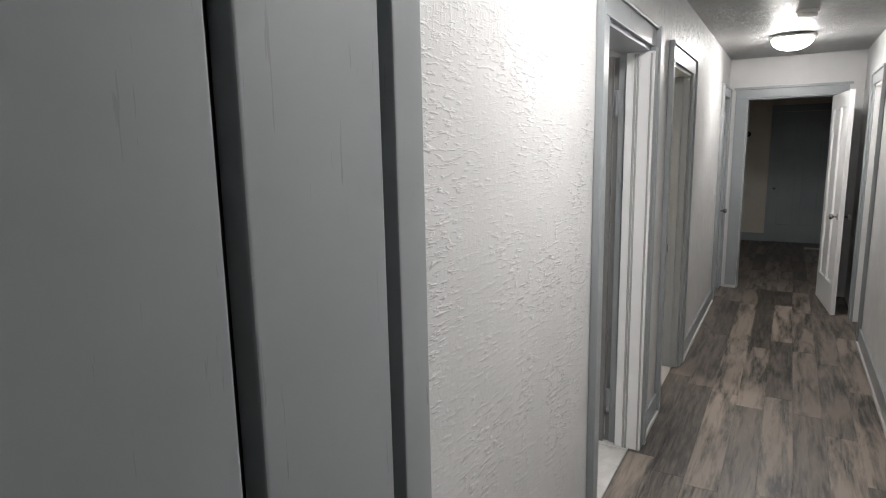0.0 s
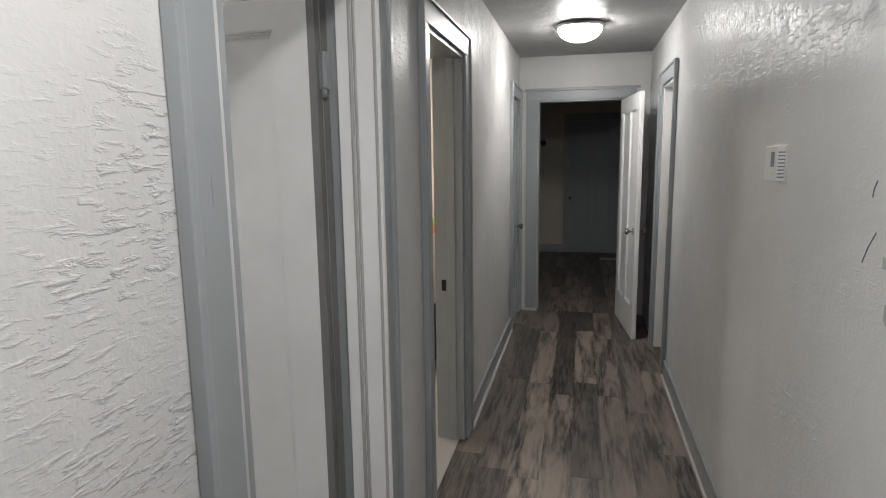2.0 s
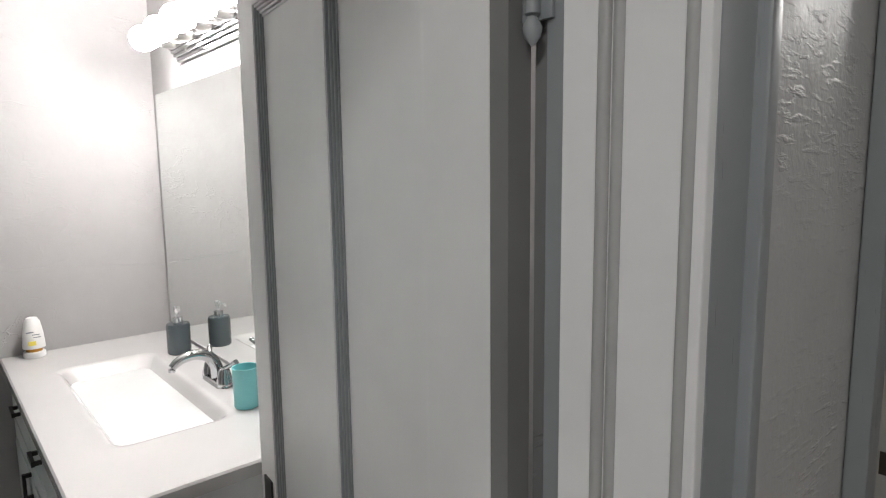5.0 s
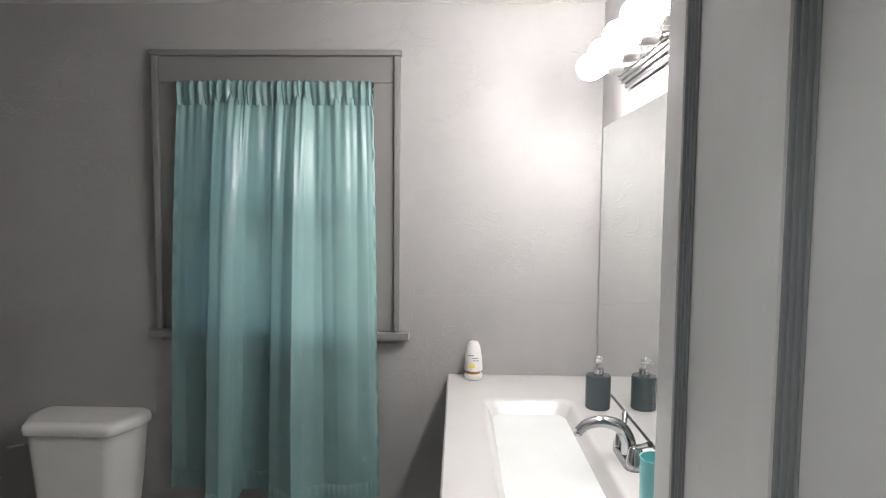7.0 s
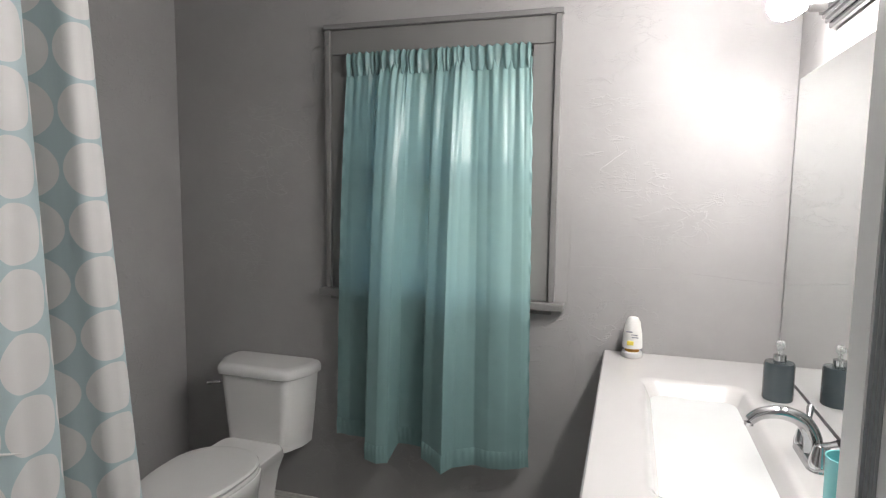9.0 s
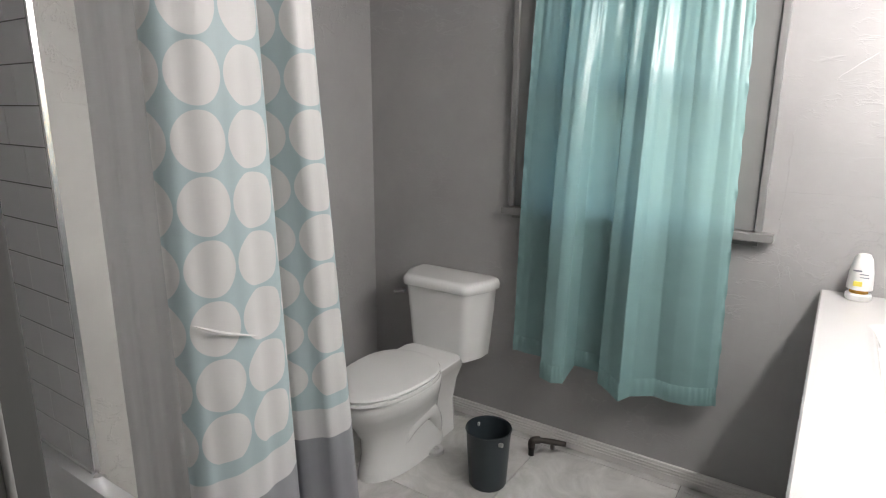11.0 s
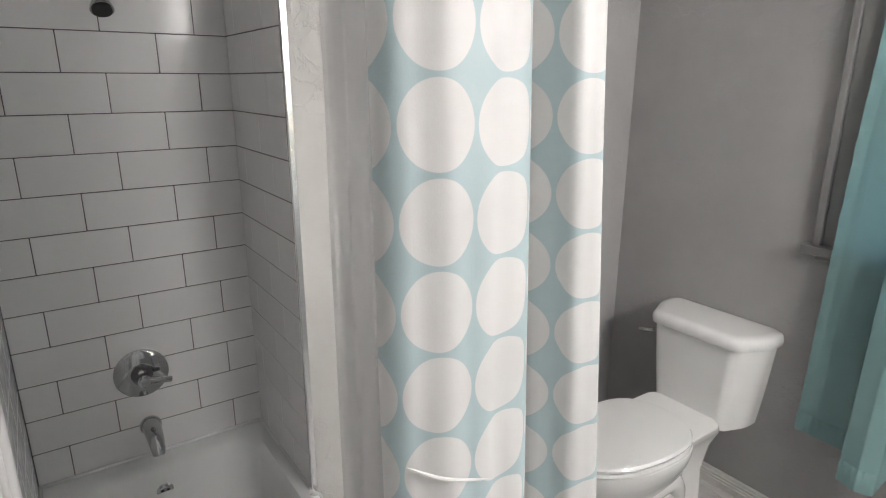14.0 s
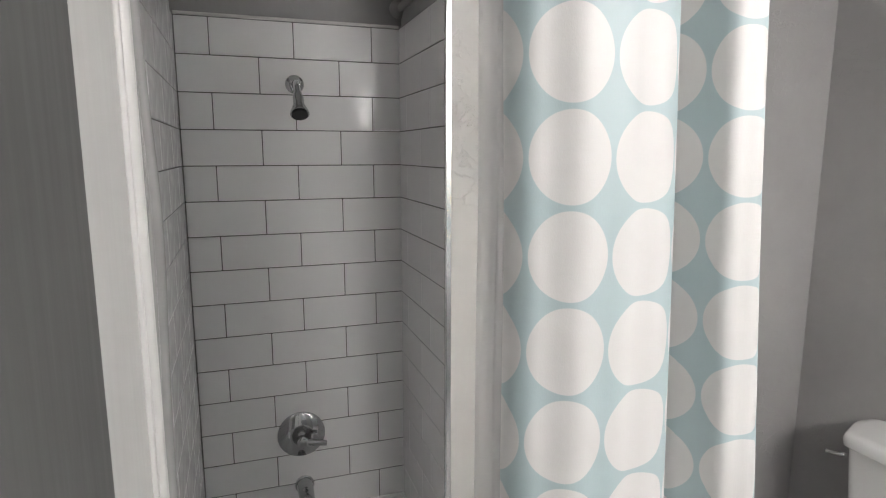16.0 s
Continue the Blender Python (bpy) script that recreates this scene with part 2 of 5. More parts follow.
def add_box(bm, x0, x1, y0, y1, z0, z1, bevel=0.0):
    r = bmesh.ops.create_cube(bm, size=1)["verts"]
    for v in r:
        v.co = Vector(((x0 + x1) / 2 + v.co.x * (x1 - x0), (y0 + y1) / 2 + v.co.y * (y1 - y0), (z0 + z1) / 2 + v.co.z * (z1 - z0)))
    if bevel:
        es = list({e for v in r for e in v.link_edges})
        bmesh.ops.bevel(bm, geom=es, offset=bevel, segments=2, affect="EDGES", profile=0.5)
    return bm


def boxes(*rows, bevel=0.0):
    bm = bmesh.new()
    for r in rows:
        add_box(bm, *r, bevel=bevel)
    return bm


def loft(bm, loops, cap0=True, cap1=True, closed=True):
    rings = [[bm.verts.new(p) for p in lp] for lp in loops]
    n = len(rings[0])
    for a, b in zip(rings, rings[1:]):
        for i in range(n if closed else n - 1):
            j = (i + 1) % n
            bm.faces.new((a[i], a[j], b[j], b[i]))
    if cap0:
        bm.faces.new(rings[0][::-1])
    if cap1:
        bm.faces.new(rings[-1])
    return bm


def lathe(profile, seg=28, at=(0, 0, 0), axis="z", cap=True):
    """profile: (radius, height) pairs; axis: the way the height goes."""
    bm = bmesh.new()
    loops = []
    for r, h in profile:
        lp = []
        for i in range(seg):
            a = 2 * math.pi * i / seg
            c, s_ = r * math.cos(a), r * math.sin(a)
            p = {"z": (c, s_, h), "y": (s_, h, c), "x": (h, c, s_), "-x": (-h, s_, c), "-y": (c, -h, s_)}[axis]
            lp.append((p[0] + at[0], p[1] + at[1], p[2] + at[2]))
        loops.append(lp)
    loft(bm, loops, cap, cap)
    bmesh.ops.recalc_face_normals(bm, faces=bm.faces)
    return bm


def tube(points, radii, seg=14):
    """A round bar along points."""
    bm = bmesh.new()
    pts = [Vector(p) for p in points]
    if isinstance(radii, (int, float)):
        radii = [radii] * len(pts)
    loops = []
    for i, p in enumerate(pts):
        d = (pts[min(i + 1, len(pts) - 1)] - pts[max(i - 1, 0)]).normalized()
        side = d.cross(Vector((0, 0, 1)))
        if side.length < 0.05:
            side = d.cross(Vector((0, 1, 0)))
        side.normalize()
        up = side.cross(d)
        loops.append([p + radii[i] * (side * math.cos(2 * math.pi * k / seg) + up * math.sin(2 * math.pi * k / seg)) for k in range(seg)])
    loft(bm, loops)
    bmesh.ops.recalc_face_normals(bm, faces=bm.faces)
    return bm


def spline(pts, n):
    """Smooth points through pts, n steps a stretch."""
    out = []
    P = [Vector(p) for p in pts]
    for i in range(len(P) - 1):
        a, b, c, d = P[max(i - 1, 0)], P[i], P[i + 1], P[min(i + 2, len(P) - 1)]
        for k in range(n):
            t = k / n
            out.append(0.5 * ((2 * b) + (c - a) * t + (2 * a - 5 * b + 4 * c - d) * t * t + (3 * b - a - 3 * c + d) * t ** 3))
    return out + [P[-1]]


def rrect(cx, cy, hx, hy, r, z, n=6):
    """A rounded rectangle in plan."""
    out = []
    for sx, sy, a0 in ((1, 1, 0), (-1, 1, 90), (-1, -1, 180), (1, -1, 270)):
        for k in range(n + 1):
            a = radians(a0 + 90 * k / n)
            out.append((cx + sx * (hx - r) + r * math.cos(a), cy + sy * (hy - r) + r * math.sin(a), z))
    return out


def egg(cx, cy, front, back, half, z, n=36, power=2.3):
    """A bowl outline that points to +x."""
    out = []
    for k in range(n):
        a = 2 * math.pi * k / n
        c, s_ = math.cos(a), math.sin(a)
        e = 2 / power
        x = math.copysign(abs(c) ** e, c) * (front if c > 0 else back)
        y = math.copysign(abs(s_) ** (0.95 if c > 0 else e), s_) * half
        out.append((cx + x, cy + y, z))
    return out


def tank_plan(front, back, x, r, z, n=5):
    """A tank's outline in plan: straight back, slanted front corners, all corners rounded; front, back: half widths."""
    pts = [Vector(p) for p in ((-2.992, TY - back), (-2.905, TY - back), (x, TY - front + 0.02), (x, TY + front - 0.02), (-2.905, TY + back), (-2.992, TY + back))]
    out = []
    for i, p in enumerate(pts):
        a, b = (pts[i - 1] - p).normalized(), (pts[(i + 1) % len(pts)] - p).normalized()
        q = min(r, 0.02) if i in (0, 5) else r
        for k in range(n + 1):
            f = k / n
            v = p + a * q * (1 - f) ** 2 + b * q * f ** 2
            out.append((v.x, v.y, z))
    return out


def mesh_ob(name, bm, mats, smooth=None):
    me = bpy.data.meshes.new(name)
    bm.to_mesh(me)
    bm.free()
    for m in mats if isinstance(mats, (list, tuple)) else [mats]:
        me.materials.append(m)
    if smooth:
        me.polygons.foreach_set("use_smooth", [True] * len(me.polygons))
        me.set_sharp_from_angle(angle=radians(smooth))
    return new(name, me)


def struct(name, bm, mats, label="", category="", smooth=None):
    return tagged(mesh_ob(name, bm, mats, smooth), label, category, kind="structure")


def thing(name, at, label, category, group="", kind=""):
    ob = new(name)
    ob.empty_display_size = 0.05
    ob.location = at
    BASES[ob.name] = Vector(at)
    return tagged(ob, label, category, group, kind)


def part(name, bm, material, parent, label="", smooth=40):
    """One mesh under a thing or a part; its vertices are given in the world."""
    base = BASES.get(parent.name, Vector((0, 0, 0)))
    bmesh.ops.translate(bm, verts=bm.verts, vec=-base)
    ob = mesh_ob(name, bm, material, smooth)
    ob.parent = parent
    BASES[ob.name] = base
    if smooth and smooth < 100:
        wn_ = ob.modifiers.new("weighted_normals", "WEIGHTED_NORMAL")
        wn_.mode, wn_.keep_sharp = "FACE_AREA", True
    return tagged(ob, label)


def piece(name, me, parent, at):
    """One tile or plank on a shared mesh."""
    ob = new(name, me)
    ob.parent = parent
    ob.location = Vector(at) - BASES.get(parent.name, Vector((0, 0, 0)))
    return ob


def block_mesh(name, sx, sy, sz, bevel, mat):
    bm = boxes((-sx / 2, sx / 2, -sy / 2, sy / 2, -sz / 2, sz / 2), bevel=0.0)
    es = [e for e in bm.edges]
    bmesh.ops.bevel(bm, geom=es, offset=bevel, segments=1, affect="EDGES")
    me = bpy.data.meshes.new(name)
    bm.to_mesh(me)
    bm.free()
    me.materials.append(mat)
    return me


def wall_rows(a0, a1, z0, z1, holes):
    """Splits a wall's length into pieces round its openings: (a, b, bottom, top)."""
    rows, a = [], a0
    for h0, h1, hb, ht in sorted(holes):
        if h0 > a:
            rows.append((a, h0, z0, z1))
        if hb > z0:
            rows.append((h0, h1, z0, hb))
        if ht < z1:
            rows.append((h0, h1, ht, z1))
        a = h1
    if a < a1:
        rows.append((a, a1, z0, z1))
    return rows


def wall_x(name, x0, x1, y0, y1, z1, mats, label, holes=()):
    """A wall along y; mats: the face towards -x, the face towards +x."""
    bm = boxes(*[(x0, x1, a, b, c, d) for a, b, c, d in wall_rows(y0, y1, 0.0, z1, holes)])
    bm.normal_update()
    for f in bm.faces:
        f.material_index = 1 if f.normal.x > 0.5 else 0
    return struct(name, bm, mats, label, "wall")


def wall_y(name, x0, x1, y0, y1, z1, mats, label, holes=()):
    """A wall along x; mats: the face towards -y, the face towards +y."""
    bm = boxes(*[(a, b, y0, y1, c, d) for a, b, c, d in wall_rows(x0, x1, 0.0, z1, holes)])
    bm.normal_update()
    for f in bm.faces:
        f.material_index = 1 if f.normal.y > 0.5 else 0
    return struct(name, bm, mats, label, "wall")


# ---- floors and ceilings ----
floor = struct("floor", boxes((XL - 0.03, 2.0, -2.0, END_Y, -0.12, -0.006), (-1.95, 2.0, END_Y, 11.2, -0.12, -0.006)), SUB, "dark wood-look plank floor of hall and far room", "floor")
bath_floor = struct("floor_bath", boxes((-3.3, XL - 0.03, 0.2, 3.66, -0.12, -0.006)), GROUT, "pale grey tile floor of the bathroom", "floor")
bed_floor = struct("floor_bedroom", boxes((-3.6, XL - 0.03, 3.66, 6.6, -0.12, 0.004)), CARPET, "light grey bedroom carpet", "carpet")
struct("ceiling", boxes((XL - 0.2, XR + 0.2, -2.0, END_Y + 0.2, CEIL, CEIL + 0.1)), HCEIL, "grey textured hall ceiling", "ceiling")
struct("ceiling_bath", boxes((-3.3, XL - 0.2, 0.2, 3.66, CEIL, CEIL + 0.1)), BCEIL, "pale textured bathroom ceiling, toned up to bounce light", "ceiling")
struct("ceiling_bedroom", boxes((-3.6, XL - 0.2, 3.66, 6.6, CEIL, CEIL + 0.1)), BEIGE, "pale bedroom ceiling", "ceiling")
struct("ceiling_far", boxes((-2.0, 2.2, END_Y + 0.2, 11.2, CEIL, CEIL + 0.1)), BEIGE, "pale far room ceiling", "ceiling")
struct("ceiling_closet", boxes((XR + 0.2, 2.2, 5.0, END_Y + 0.2, CEIL, CEIL + 0.1)), BEIGE, "pale closet ceiling", "ceiling")

# ---- walls ----
WT = 0.14
HOLES_L = [(D1A, D1B, 0, 2.03), (D2A, D2B, 0, 2.03), (6.64, 7.20, 0, 2.03)]
wall_x("wall_hall_left", XL - WT, XL, -2.0, END_Y, CEIL, [BATH, HALL], "light grey trowel-textured hall wall", HOLES_L)
wall_x("wall_hall_right", XR, XR + WT, -2.0, END_Y, CEIL, [HALLR, BEIGE], "light grey trowel-textured hall wall", [(5.77, 6.35, 0, 2.03)])
wall_y("wall_hall_end", -2.1, 2.2, END_Y, END_Y + 0.13, CEIL, [HALLE, BEIGE], "light grey textured end wall", [(-0.30, 0.475, 0, 2.03)])
wall_y("wall_hall_start", XL - WT, XR + WT, -2.1, -2.0, CEIL, [HALL, HALL], "light grey textured wall")
wall_y("wall_far", -2.1, 2.2, 10.95, 11.1, CEIL, [BEIGE, BEIGE], "beige plaster wall of the far room")
wall_x("wall_far_left", -2.05, -1.95, END_Y + 0.13, 10.95, CEIL, [BEIGE, BEIGE], "beige plaster wall")
wall_x("wall_far_right", 2.0, 2.1, END_Y + 0.13, 10.95, CEIL, [BEIGE, BEIGE], "beige plaster wall")
wall_x("wall_closet_back", 1.75, 1.85, 5.1, END_Y, CEIL, [BEIGE, BEIGE], "beige closet wall")
wall_y("wall_closet_side", XR + WT, 1.75, 5.1, 5.2, CEIL, [BEIGE, BEIGE], "beige closet wall")
wall_x("wall_window", WIN_X - 0.15, WIN_X, 0.3, 3.72, CEIL, [BATH, BATH], "dark grey painted plaster bathroom wall", [(1.80, 2.59, 1.10, 2.11)])
wall_y("wall_mirror", WIN_X, XL - WT, MIR_Y, MIR_Y + 0.16, CEIL, [BATH, BEIGE], "grey painted plaster bathroom wall")
wall_y("wall_toilet", WIN_X, TUB_R, 0.30, BACK_Y, CEIL, [BATH, BATH], "grey painted plaster bathroom wall")
faucet_wall = wall_y("wall_faucet", TUB_R, XL - WT, 0.30, TUB_Y - 0.008, CEIL, [BATH, BATH], "white subway tile shower wall")
side_wall = wall_x("wall_tub_side", TUB_L + 0.008, XL - WT, TUB_Y - 0.008, 1.984, CEIL, [BATH, BATH], "white subway tile wall along the tub")
wall_x("wall_bedroom_left", -3.6, -3.5, 3.72, 6.6, CEIL, [BEIGE, BEIGE], "beige bedroom wall")
wall_y("wall_bedroom_far", -3.5, XL - WT, 6.45, 6.6, CEIL, [BEIGE, BEIGE], "beige bedroom wall")
struct("wall_bedroom_skin", boxes((XL - WT - 0.01, XL - WT - 0.002, 3.72, D2A - 0.02, 0, CEIL), (XL - WT - 0.01, XL - WT - 0.002, D2B + 0.02, 6.45, 0, CEIL)), BEIGE, "beige bedroom wall", "wall")
# bare plaster post at the end of the tub recess, with a bright metal tile edge
struct("wall_post", boxes((TUB_R - 0.13, TUB_R - 0.002, BACK_Y, 0.935, 0, CEIL)), POST, "unpainted rough white plaster wall end", "wall")
struct("trim_tile_edge", boxes((TUB_R - 0.006, TUB_R + 0.012, 0.934, 0.946, 0.316, CEIL), bevel=0.002), Mat("bright_aluminium", (0.85, 0.85, 0.86), 0.22, 1.0).m, "bright aluminium tile edge strip", "trim")

# ---- baseboards ----


def baseboard(name, row, along, mat, foot, label):
    """row: x0, x1, y0, y1; a board with a rounded shoe at its foot."""
    x0, x1, y0, y1 = row
    ob = struct(name, boxes((x0, x1, y0, y1, 0, 0.125), bevel=0.004), mat, label, "baseboard")
    bm = bmesh.new()
    if along == "y":
        s_ = 1 if x0 < 0.2 else -1
        xa = x1 if s_ > 0 else x0
        add_box(bm, min(xa, xa + s_ * 0.014), max(xa, xa + s_ * 0.014), y0, y1, 0, 0.022, 0.004)
    else:
        add_box(bm, x0, x1, y0 - 0.014, y0, 0, 0.022, 0.004)
    BASES[ob.name] = Vector((0, 0, 0))
    part("shoe_moulding", bm, foot, ob)
    return ob


LSHOE = paint("pale_shoe_paint", (0.50, 0.49, 0.47), 0.4)
baseboard("baseboard_1", (XL, XL + 0.016, 4.615, 6.53), "y", TRIM, LSHOE, "grey painted wooden baseboard")
baseboard("baseboard_2", (XR - 0.016, XR, -2.0, 5.655), "y", TRIM, LSHOE, "grey painted wooden baseboard")
baseboard("baseboard_3", (XL, XL + 0.016, 0.956, 2.275), "y", TRIM, LSHOE, "grey painted wooden baseboard")
baseboard("baseboard_4", (XL, XL + 0.016, 3.26, 3.655), "y", TRIM, LSHOE, "grey painted wooden baseboard")
baseboard("baseboard_5", (-1.95, -0.13, 10.934, 10.95), "x", BLUED, BLUED, "slate painted wooden baseboard")
bm = boxes((WIN_X, WIN_X + 0.014, BACK_Y, 2.90, 0, 0.075), bevel=0.003)
for z in (0.028, 0.042, 0.056):
    add_box(bm, WIN_X + 0.013, WIN_X + 0.018, BACK_Y, 2.90, z, z + 0.006, 0.002)
struct("baseboard_6", bm, paint("white_base_paint", (0.62, 0.61, 0.59), 0.4), "white ridged vinyl baseboard under the window", "baseboard")
struct("baseboard_7", boxes((TUB_R - 0.14, WIN_X + 0.014, BACK_Y, BACK_Y + 0.014, 0, 0.075), bevel=0.003), BTRIM, "grey baseboard behind the toilet", "baseboard")

# ---- doors ----


def casing_x(frame, x, side, y0, y1, top, mat, far=0.108, proud=0.018):
    """Flat casing with a raised outer band on a wall face at x; side: +1 or -1, the way it stands proud."""
    def b(y0_, y1_, z0, z1, t0, t1):
        return (min(x + side * t0, x + side * t1), max(x + side * t0, x + side * t1), y0_, y1_, z0, z1)
    for nm, a, c in (("casing", y0 - 0.112, y0 - 0.004), ("casing", y1 + 0.004, y1 + 0.004 + far)):
        bm = boxes(b(a, c, 0, top, 0.001, 0.018 if a < y0 else proud), bevel=0.003)
        e0, e1 = (a - 0.003, a + 0.018) if a < y0 else (c - 0.018, c + 0.003)
        add_box(bm, *b(e0, e1, 0, top + 0.1, 0.001, 0.030 if a < y0 else proud + 0.012), bevel=0.004)
        part(nm, bm, mat, frame)
    bm = boxes(b(y0 - 0.092, y1 + 0.092, top + 0.001, top + 0.088, 0.001, 0.018), bevel=0.003)
    add_box(bm, *b(y0 - 0.092, y1 + 0.092, top + 0.084, top + 0.102, 0.001, 0.030), bevel=0.004)
    part("head_casing", bm, mat, frame)


def jambs_x(frame, x0, x1, y0, y1, top, mat, stop_x=None):
    t = 0.018
    part("jamb", boxes((x0, x1, y0, y0 + t, 0, top), bevel=0.002), mat, frame)
    part("jamb", boxes((x0, x1, y1 - t, y1, 0, top), bevel=0.002), mat, frame)
    part("head_jamb", boxes((x0, x1, y0 + t, y1 - t, top - t, top), bevel=0.002), mat, frame)
    if stop_x is not None:
        s0, s1 = stop_x
        for nm, r in (("stop", (s0, s1, y0 + t, y0 + t + 0.012, 0, top - t)), ("stop", (s0, s1, y1 - t - 0.012, y1 - t, 0, top - t))):
            part(nm, boxes(r, bevel=0.003), mat, frame)


def panel_leaf(owner, m, w, h, mat, t=0.035, stile=0.085, top=0.13, low=0.27, mid=0.06, moulding=None, hinge=None, ridges=3):
    """A door leaf with two tall sunk panels; local x runs from the hinge, y through it, z up; m: its pose."""
    def put(name, bm, mt, parent):
        bm.transform(m)
        return part(name, bm, mt, parent)
    hs = hinge or stile
    pw = (w - stile - hs - mid) / 2
    bm = boxes((0, hs, 0, t, 0.008, h), (w - stile, w, 0, t, 0.008, h), (hs + pw, hs + pw + mid, 0, t, low, h - top),
               (hs, w - stile, 0, t, 0.008, low), (hs, w - stile, 0, t, h - top, h))
    leaf = put("leaf", bm, mat, owner)
    for x0 in (hs, hs + pw + mid):
        put("panel", boxes((x0 - 0.002, x0 + pw + 0.002, t * 0.38, t * 0.62, low - 0.002, h - top + 0.002)), mat, leaf)
        mb, fb = bmesh.new(), bmesh.new()
        for y0, y1 in ((0.001, t * 0.38), (t * 0.62, t - 0.001)):
            for k in range(ridges):
                o0, o1 = 0.0062 * k, 0.0062 * k + 0.005
                d = (y1 - y0) * (k + 0.4) / (ridges + 0.4)
                a, b = (y0 + d, y1) if y0 < t / 2 - 0.01 else (y0, y1 - d)
                add_box(mb, x0 + o0, x0 + o1, a, b, low + o0, h - top - o0, 0.0012)
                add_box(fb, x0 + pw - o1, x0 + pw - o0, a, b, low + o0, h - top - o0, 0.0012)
                add_box(mb, x0 + o1, x0 + pw - o1, a, b, low + o0, low + o1, 0.0012)
                add_box(mb, x0 + o1, x0 + pw - o1, a, b, h - top - o1, h - top - o0, 0.0012)
        put("moulding", mb, mat, leaf)
        # free-side bars take the moulding paint, which can carry their shade
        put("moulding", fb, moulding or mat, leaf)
    return leaf


def knob_set(owner, m, x, z, t, plate_mat, knob_mat, long_plate=False):
    """Knobs on both faces of a leaf, with plates."""
    for side in (-1, 1):
        y = 0.0 if side < 0 else t
        ax = "-y" if side < 0 else "y"
        bm = boxes((x - 0.022, x + 0.022, min(y, y + side * 0.005), max(y, y + side * 0.005), z - (0.085 if long_plate else 0.03), z + (0.085 if long_plate else 0.03)), bevel=0.002)
        bm.transform(m)
        part("knob_plate", bm, plate_mat, owner)
        bm = lathe([(0.011, 0.004), (0.009, 0.022), (0.012, 0.03), (0.024, 0.038), (0.027, 0.05), (0.022, 0.062), (0.008, 0.067)], 18, (0, 0, 0), ax)
        bmesh.ops.translate(bm, verts=bm.verts, vec=(x, y, z))
        bm.transform(m)
        part("knob", bm, knob_mat, owner)


# bathroom door: frame, wide near jamb, open leaf
door_1 = thing("door_1", (XL, D1B, 0), "grey panelled bathroom door standing open at a right angle", "door", kind="structure")
casing_x(door_1, XL, 1, D1A - 0.03, D1B - 0.038, 2.03, TRIM, 0.078, 0.028)
jambs_x(door_1, XL - WT - 0.002, XL + 0.001, D1A, D1B, 2.03, TRIM)
part("stop", boxes((-0.578, XL + 0.027, 3.155, D1B - 0.0185, 0, 2.01), bevel=0.003), DOORP, door_1, "pale grey painted door stop")
# beads toned darker than the stop to draw their shade lines
for x, r_ in ((-0.522, 0.005), (-0.535, 0.006), (-0.462, 0.005)):
    part("bead", tube([(x, 3.155, 0), (x, 3.155, 2.0)], r_, 10), JAMBP, door_1)
# the near side of this doorway is deeper: a boxed-in end by the tub
struct("wall_jamb_box", boxes((-0.772, XL - WT - 0.001, 1.985, D1A, 0, CEIL)), BATH, "grey boxed wall end beside the tub", "wall")
# near jamb and first end casing carry their shade as darker paint
part("deep_jamb", boxes((-0.790, XL - WT - 0.021, D1A, D1A + 0.016, 0, 2.03), bevel=0.004), SHADEJ, door_1)
# beads in lighter grey stand in for the highlights along them
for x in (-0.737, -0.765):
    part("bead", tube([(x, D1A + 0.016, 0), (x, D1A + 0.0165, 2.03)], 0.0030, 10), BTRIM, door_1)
part("end_casing", boxes((-0.790, -0.7725, 2.172, D1A - 0.001, 0, 2.12), bevel=0.005), SHADEJ, door_1)
# paler tone paints the light that falls on this strip
part("end_casing", boxes((-0.788, -0.7725, 1.985, 2.1705, 0, CEIL - 0.001), bevel=0.006), JAMBP, door_1)
part("end_bead", tube([(-0.789, 1.996, 0), (-0.789, 1.996, CEIL - 0.002)], 0.009, 12), JAMBP, door_1)
part("end_bead", tube([(-0.789, 2.018, 0), (-0.789, 2.018, CEIL - 0.002)], 0.004, 10), JAMBP, door_1)
LM = Matrix.Translation((-0.667, 3.156, 0)) @ Matrix.Rotation(radians(180 - 6.1), 4, "Z") @ Matrix.Translation((0, -0.037, 0))
# darker TRIM on the free-side mouldings stands in for shade on the door paint
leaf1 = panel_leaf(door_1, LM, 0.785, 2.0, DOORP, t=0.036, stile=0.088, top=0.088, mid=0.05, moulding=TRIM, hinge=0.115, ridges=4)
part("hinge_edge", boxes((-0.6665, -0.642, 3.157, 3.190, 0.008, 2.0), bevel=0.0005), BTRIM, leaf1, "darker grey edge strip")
knob_set(leaf1, LM, 0.735, 0.87, 0.036, DARKM, CRYSTAL, True)
part("rough_edge", boxes((-0.6415, -0.6175, 3.196, 3.25, 0, 2.0)), RAWW, door_1, "rough old wood edge")
